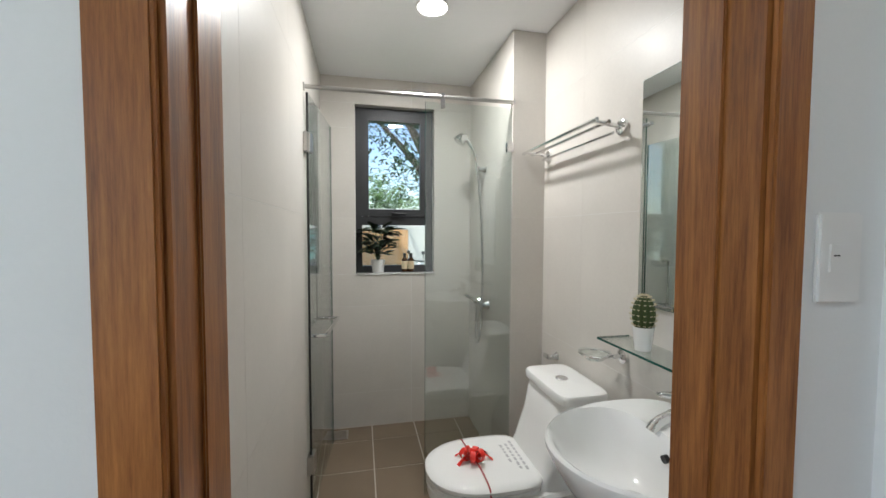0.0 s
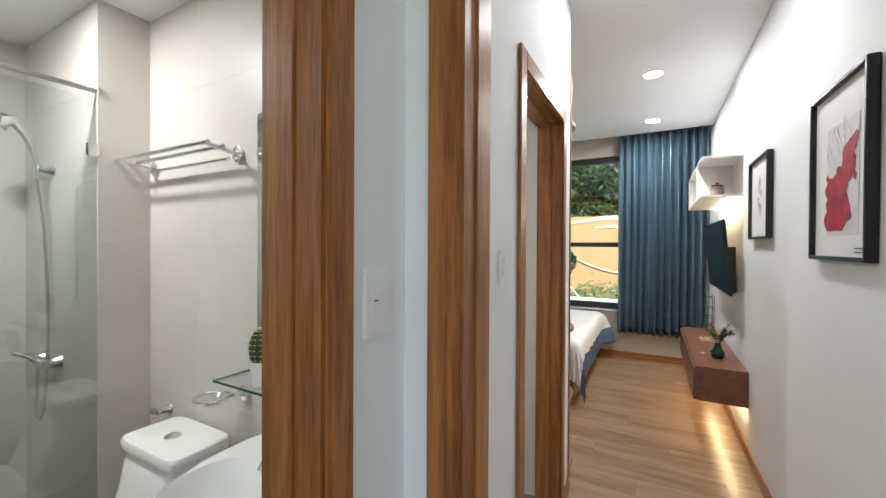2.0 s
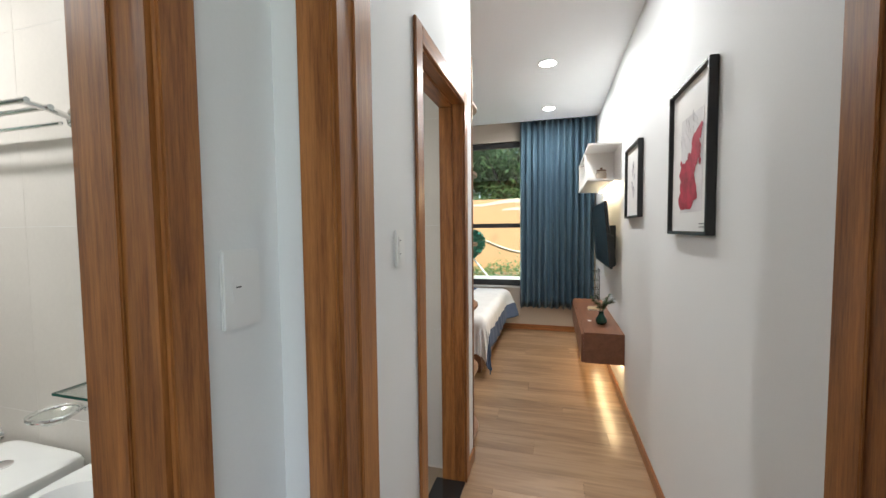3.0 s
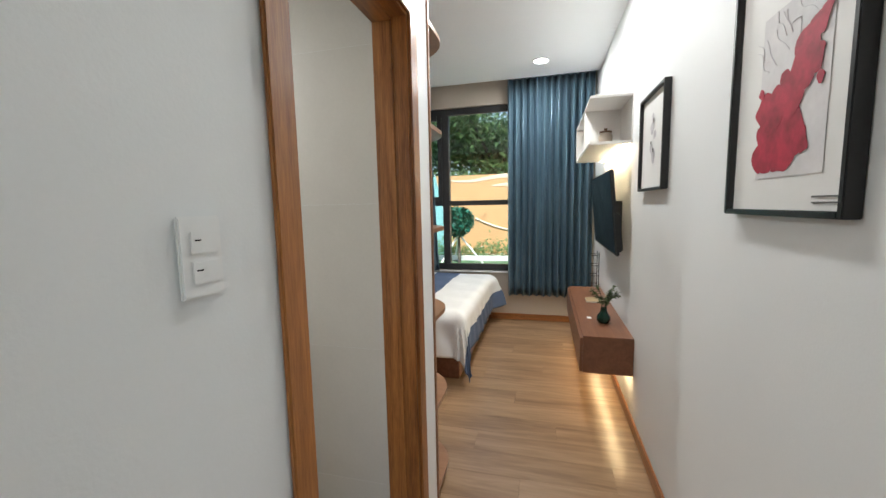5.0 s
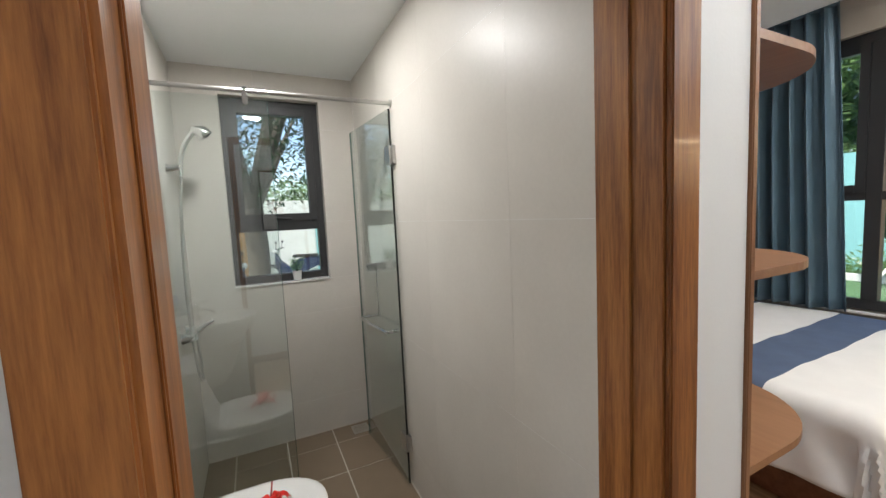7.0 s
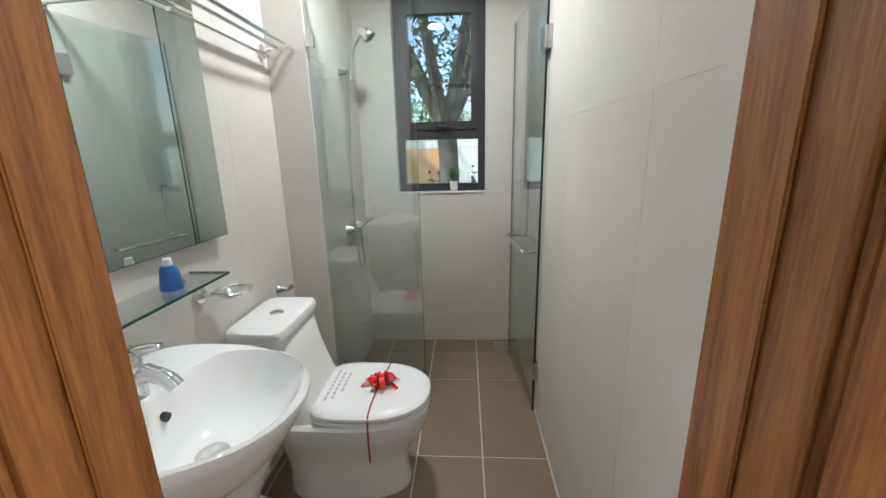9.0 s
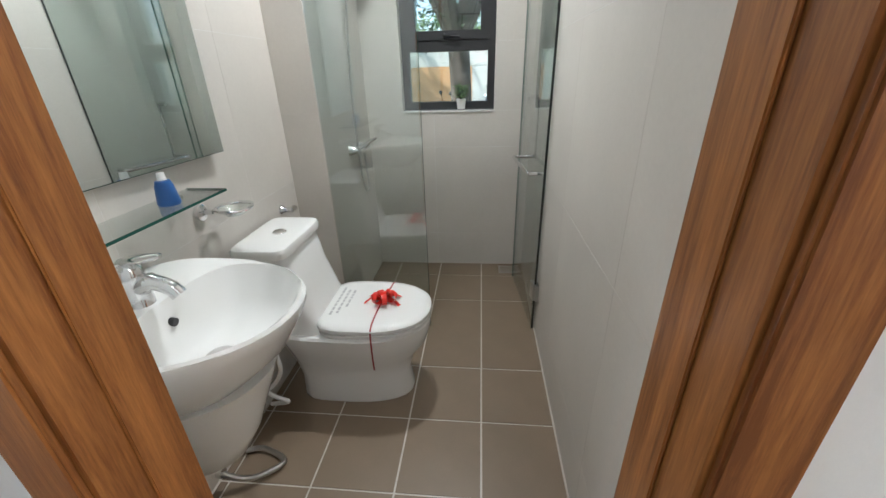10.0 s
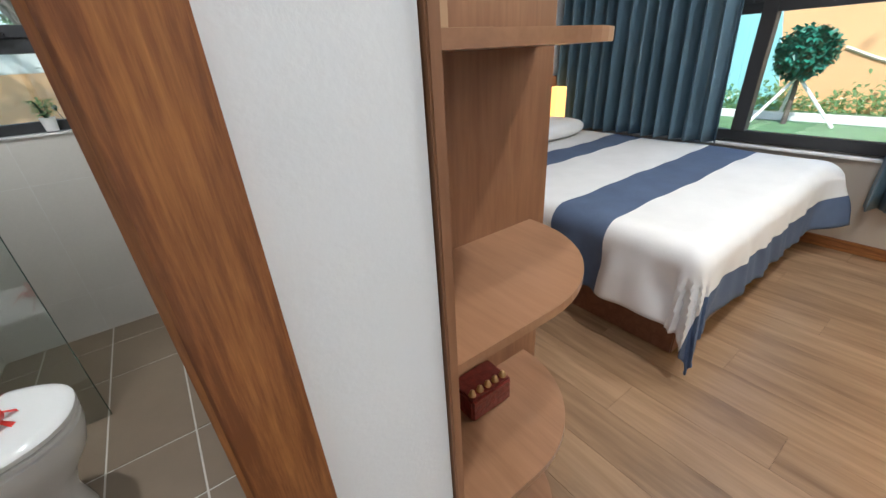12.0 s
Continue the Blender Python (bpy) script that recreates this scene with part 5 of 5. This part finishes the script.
def garden_wall(name, plane, at, u0, u1, bands, label):
    t = thing(name, (at, (u0 + u1) / 2, GZ) if plane == "x" else ((u0 + u1) / 2, at, GZ), label, "garden wall")
    top = max(b[3] for b in bands)
    part("core", solid(at, at + 0.2, u0, u1, GZ, top) if plane == "x" else solid(u0, u1, at, at + 0.2, GZ, top), KERB, t)
    for nm, a0, b0, b1, c0, c1, m in ((b[0], b[1], b[2], b[3], b[4], b[5], b[6]) for b in bands):
        pts = [(c0, b0), (c1, b0), (c1 + a0, b1), (c0 + a0, b1)]
        f = [(at - 0.012, p, q) for p, q in pts] if plane == "x" else [(p, at - 0.012, q) for p, q in pts]
        g = [(at - 0.002, p, q) for p, q in pts] if plane == "x" else [(p, at - 0.002, q) for p, q in pts]
        part(nm, loft(bmesh.new(), [g, f]), m, t)


garden_wall("mural_wall", "x", 12.0, -9.0, 13.2, [
    ("orange_field", 0.6, GZ, 2.45, -9.0, 2.6, MURAL),
    ("teal_field", 0.6, GZ, 2.45, 2.62, 4.2, MURALT),
    ("white_field", 0.6, GZ, 2.45, 4.22, 5.6, KERB),
    ("blue_field", 0.6, GZ, 2.45, 5.62, 12.4, mat("sky_blue_paint", (0.30, 0.55, 0.66), 0.7, vary=0.1)),
], "garden wall painted with orange and teal fields")
t = bpy.data.objects["mural_wall"]
for zc, y0, y1, m in ((2.02, -3.5, 1.2, MURALW), (1.62, -5.0, 0.4, MURALW), (2.32, -9.0, 2.9, MURALW)):
    bm = bmesh.new()
    n = 24
    lo, hi = [], []
    for k in range(n + 1):
        y = y0 + (y1 - y0) * k / n
        w = 0.10 * math.sin(math.pi * k / n) + 0.02
        z = zc + 0.08 * math.sin(2.2 * y)
        lo.append((y, z - w))
        hi.append((y, z + w))
    ring = lo + hi[::-1]
    loft(bm, [[(11.987, a, b) for a, b in ring], [(11.975, a, b) for a, b in ring]])
    part("pale_wave", bm, m, t)
bm = tube(bmesh.new(), bend([(11.98, 1.8, 0.95), (11.98, 0.6, 0.55), (11.98, -1.5, 0.5), (11.98, -4.0, 0.9)], 8), 0.035, 6)
part("curved_line", bm, MURALW, t)
garden_wall("white_wall", "y", 13.2, -20.0, 12.0, [
    ("white_field", 0.0, GZ, 1.42, -20.0, -4.2, KERB),
    ("orange_field", 0.0, GZ, 1.42, -4.18, -0.6, MURAL),
    ("pale_field", 0.0, GZ, 1.42, -0.58, 1.2, KERB),
    ("teal_field", 0.0, GZ, 1.42, 1.22, 11.9, MURALT),
    ("white_band", 0.0, 1.44, 2.15, -20.0, 11.9, KERB),
], "low garden wall, white above and orange below")
tagged(part("kerb", solid(10.4, 10.55, -9, 13, GZ, -0.17, 0.01), KERB), "long white concrete kerb along the flower bed", "kerb", kind="structure")
tagged(part("path", solid(5.4, 6.4, -12, 13, GZ, GZ + 0.02, 0.004), KERB), "pale concrete garden path", "path", kind="structure")
rnd = random.Random(9)
bed_bm, flower_bm = bmesh.new(), bmesh.new()
for _ in range(5200):
    x, y = rnd.uniform(10.65, 11.9), rnd.uniform(-8, 12.5)
    z = GZ + 0.05 + abs(rnd.gauss(0, 0.22)) * (0.7 + 0.5 * math.sin(y * 1.7) ** 2)
    b = rnd.uniform(0, math.tau)
    leaf_quad(bed_bm, (x, y, z), (math.cos(b), math.sin(b), rnd.uniform(0.2, 1.4)), 0.07, rnd.uniform(0.12, 0.24))
for _ in range(260):
    x, y = rnd.uniform(10.65, 11.2), rnd.uniform(-8, 12.5)
    b = rnd.uniform(0, math.tau)
    leaf_quad(flower_bm, (x, y, GZ + rnd.uniform(0.25, 0.42)), (math.cos(b), math.sin(b), 0.3), 0.09, 0.10)
tagged(part("flower_bed", bed_bm, LEAF), "low green planting along the mural wall", "planting", kind="stuff")
tagged(part("flowers", flower_bm, mat("pale_flowers", (0.75, 0.72, 0.60), 0.7)), "small pale flowers in the planting", "flowers", kind="stuff")
hedge = bmesh.new()
for _ in range(6000):
    x, y = rnd.uniform(-14, 10), rnd.uniform(14.0, 15.0)
    b = rnd.uniform(0, math.tau)
    leaf_quad(hedge, (x, y, rnd.uniform(1.6, 2.75) + 0.25 * math.sin(x * 2.3)), (math.cos(b), math.sin(b), rnd.uniform(-0.3, 0.8)), 0.13, rnd.uniform(0.18, 0.32))
thicket = bmesh.new()
for _ in range(9000):
    x, y = rnd.uniform(12.6, 13.8), rnd.uniform(-8, 12.5)
    b = rnd.uniform(0, math.tau)
    leaf_quad(thicket, (x, y, rnd.uniform(1.2, 2.7) + 0.35 * math.sin(y * 1.3) * math.sin(y * 0.6 + 1)), (math.cos(b), math.sin(b), rnd.uniform(-0.6, 0.8)), 0.13, rnd.uniform(0.18, 0.34))
tagged(part("thicket", thicket, LEAF), "green shrubs crowded behind the painted wall", "shrubs", kind="stuff")
tagged(part("hedge", hedge, LEAF), "clipped green hedge behind the white wall", "hedge", kind="stuff")


def ball_tree(x, y):
    t = thing("topiary_tree", (x, y, GZ), "ball-shaped blue-green topiary tree with white support poles", "tree")
    part("trunk", tube(bmesh.new(), [(x, y, GZ), (x + 0.02, y, 0.3), (x, y, 0.75)], [0.05, 0.04, 0.03], 8), BARK, t, smooth=True)
    for a in (0.4, 2.5, 4.6):
        part("support_pole", tube(bmesh.new(), [(x + 0.75 * math.cos(a), y + 0.75 * math.sin(a), GZ), (x, y, 0.55)], 0.03, 7), KERB, t, "white support pole")
    r = random.Random(77)
    bm = bmesh.new()
    for _ in range(4200):
        v = Vector((r.gauss(0, 1), r.gauss(0, 1), r.gauss(0, 1))).normalized()
        p = Vector((x, y, 0.95)) + v * 0.42 * r.uniform(0.2, 1.04) ** 0.5 * (1 + 0.10 * math.sin(5 * v.x + 4 * v.z))
        leaf_quad(bm, p, (r.gauss(0, 1), r.gauss(0, 1), r.gauss(0, 0.8)), 0.09, 0.12)
    tagged(part("crown", bm, mat("blue_green_leaf", (0.012, 0.13, 0.085), 0.5, vary=0.4, scale=12), t), kind="stuff")


ball_tree(10.0, 1.95)


def motorbike(x, y, turn):
    MAP.append(lambda v: Matrix.Translation((x, y, GZ + 0.0)) @ Matrix.Rotation(turn, 4, "Z") @ v)
    t = thing("motorbike", (0, 0, 0), "dark blue motor scooter parked on the lawn", "motorbike")
    paint = mat("blue_black_paint", (0.02, 0.035, 0.08), 0.2)
    for wx in (-0.62, 0.62):
        w = part("wheel", tube(bmesh.new(), [(wx + 0.24 * math.cos(a), 0, 0.29 + 0.24 * math.sin(a)) for a in [math.tau * k / 28 for k in range(28)]], 0.05, 8, True), BLACK, t, "black tyre", smooth=True)
        part("rim", tube(bmesh.new(), [(wx, -0.035, 0.29), (wx, 0.035, 0.29)], 0.11, 16), STEEL, w, smooth=True)
    part("body", loft(bmesh.new(), [[(px, yy * hw, zz) for yy, zz in ((-1, z0), (1, z0), (1, z1), (0.5, z1 + 0.05), (-0.5, z1 + 0.05), (-1, z1))] for px, hw, z0, z1 in ((-0.85, 0.07, 0.55, 0.68), (-0.6, 0.14, 0.42, 0.70), (-0.2, 0.15, 0.30, 0.66), (0.1, 0.13, 0.28, 0.42), (0.34, 0.15, 0.30, 0.62), (0.46, 0.12, 0.55, 0.92))]), paint, t, smooth=True)
    part("seat", solid(-0.75, 0.0, -0.13, 0.13, 0.735, 0.82, 0.03), BLACK, t, "black seat")
    part("fork", tube(bmesh.new(), [(0.62, 0, 0.29), (0.48, 0, 0.75), (0.40, 0, 1.0)], 0.035, 8), STEEL, t, smooth=True)
    part("handlebar", tube(bmesh.new(), bend([(0.33, -0.34, 1.02), (0.41, -0.15, 1.0), (0.41, 0.15, 1.0), (0.33, 0.34, 1.02)], 5), 0.017, 8), BLACK, t, smooth=True)
    part("headlight", lathe(bmesh.new(), (0.47, 0, 0.93), [(0.002, -0.06), (0.08, -0.05), (0.10, 0.0), (0.06, 0.06), (0.002, 0.07)], 16), WHITE, t, "clear headlight", smooth=True)
    for s in (-1, 1):
        part("rear_mirror", tube(bmesh.new(), [(0.38, s * 0.25, 1.02), (0.36, s * 0.30, 1.15), (0.35, s * 0.30, 1.20), (0.34, s * 0.30, 1.24)], [0.007, 0.007, 0.045, 0.02], 8), BLACK, t, smooth=True)
    MAP.pop()


motorbike(-1.35, 8.0, radians(25))
motorbike(0.3, 11.5, radians(160))


tile_bath(0, bath_floor_far)
tile_bath(1, bath_floor_near)
# planks of the bedroom floor, laid across the passage
PW, PL = 0.19, 1.22
for r in range(25):
    xa = -1.43 + r * PW
    xb = min(xa + PW, XE)
    ya = YR - (r * 0.47) % PL
    end = 2.15 if xa > 0.05 else YW
    while ya < end:
        a0, a1 = max(ya, YR), min(ya + PL, end)
        if a1 - a0 > 0.03:
            part("floor_plank", solid(xa + 0.0003, xb - 0.0003, a0 + 0.0003, a1 - 0.0003, -0.012, 0.0, 0.0006), PLANK, floor)
        ya += PL


# lamps
def downlight(x, y, z, energy, color=(1, 0.985, 0.95)):
    t = thing("ceiling_downlight", (x, y, z), "round recessed white ceiling downlight, switched on", "downlight", "ceiling downlights")
    part("trim_ring", lathe(bmesh.new(), (x, y, z), [(0.050, -0.001), (0.078, -0.001), (0.079, -0.006), (0.072, -0.009), (0.066, -0.006)], 28), WHITE, t, smooth=True)
    part("diffuser", lathe(bmesh.new(), (x, y, z), [(0.002, -0.004), (0.066, -0.004), (0.066, -0.006), (0.002, -0.0065)], 28), glow("lamp_glow", (1.0, 0.97, 0.92), 14.0), t, "glowing white diffuser")
    lamp("downlight_lamp", "AREA", energy, pose(x, y, z - 0.012), 0.13, 0, color)


downlight(1.31, -0.545, HR, 11.0)
downlight(2.585, -0.54, HR, 11.0)
# unseen third downlight, assumed to continue the row and light the end shelves
downlight(0.0, -0.55, HR, 4.2)
downlight(-0.60, 1.20, HB, 8.0)
downlight(-1.92, 1.25, HB, 8.2)
# added downlight in the unseen hall, to brighten its walls
downlight(-2.6, -1.2, HR, 4.0)
# added daylight fill for the hall, set in an assumed opening out of view
lamp("hall_daylight_fill", "AREA", 4.1, pose(-3.95, -1.4, 1.45, 0, -90, 0), 1.6, 1.5, (0.80, 0.90, 1.0))
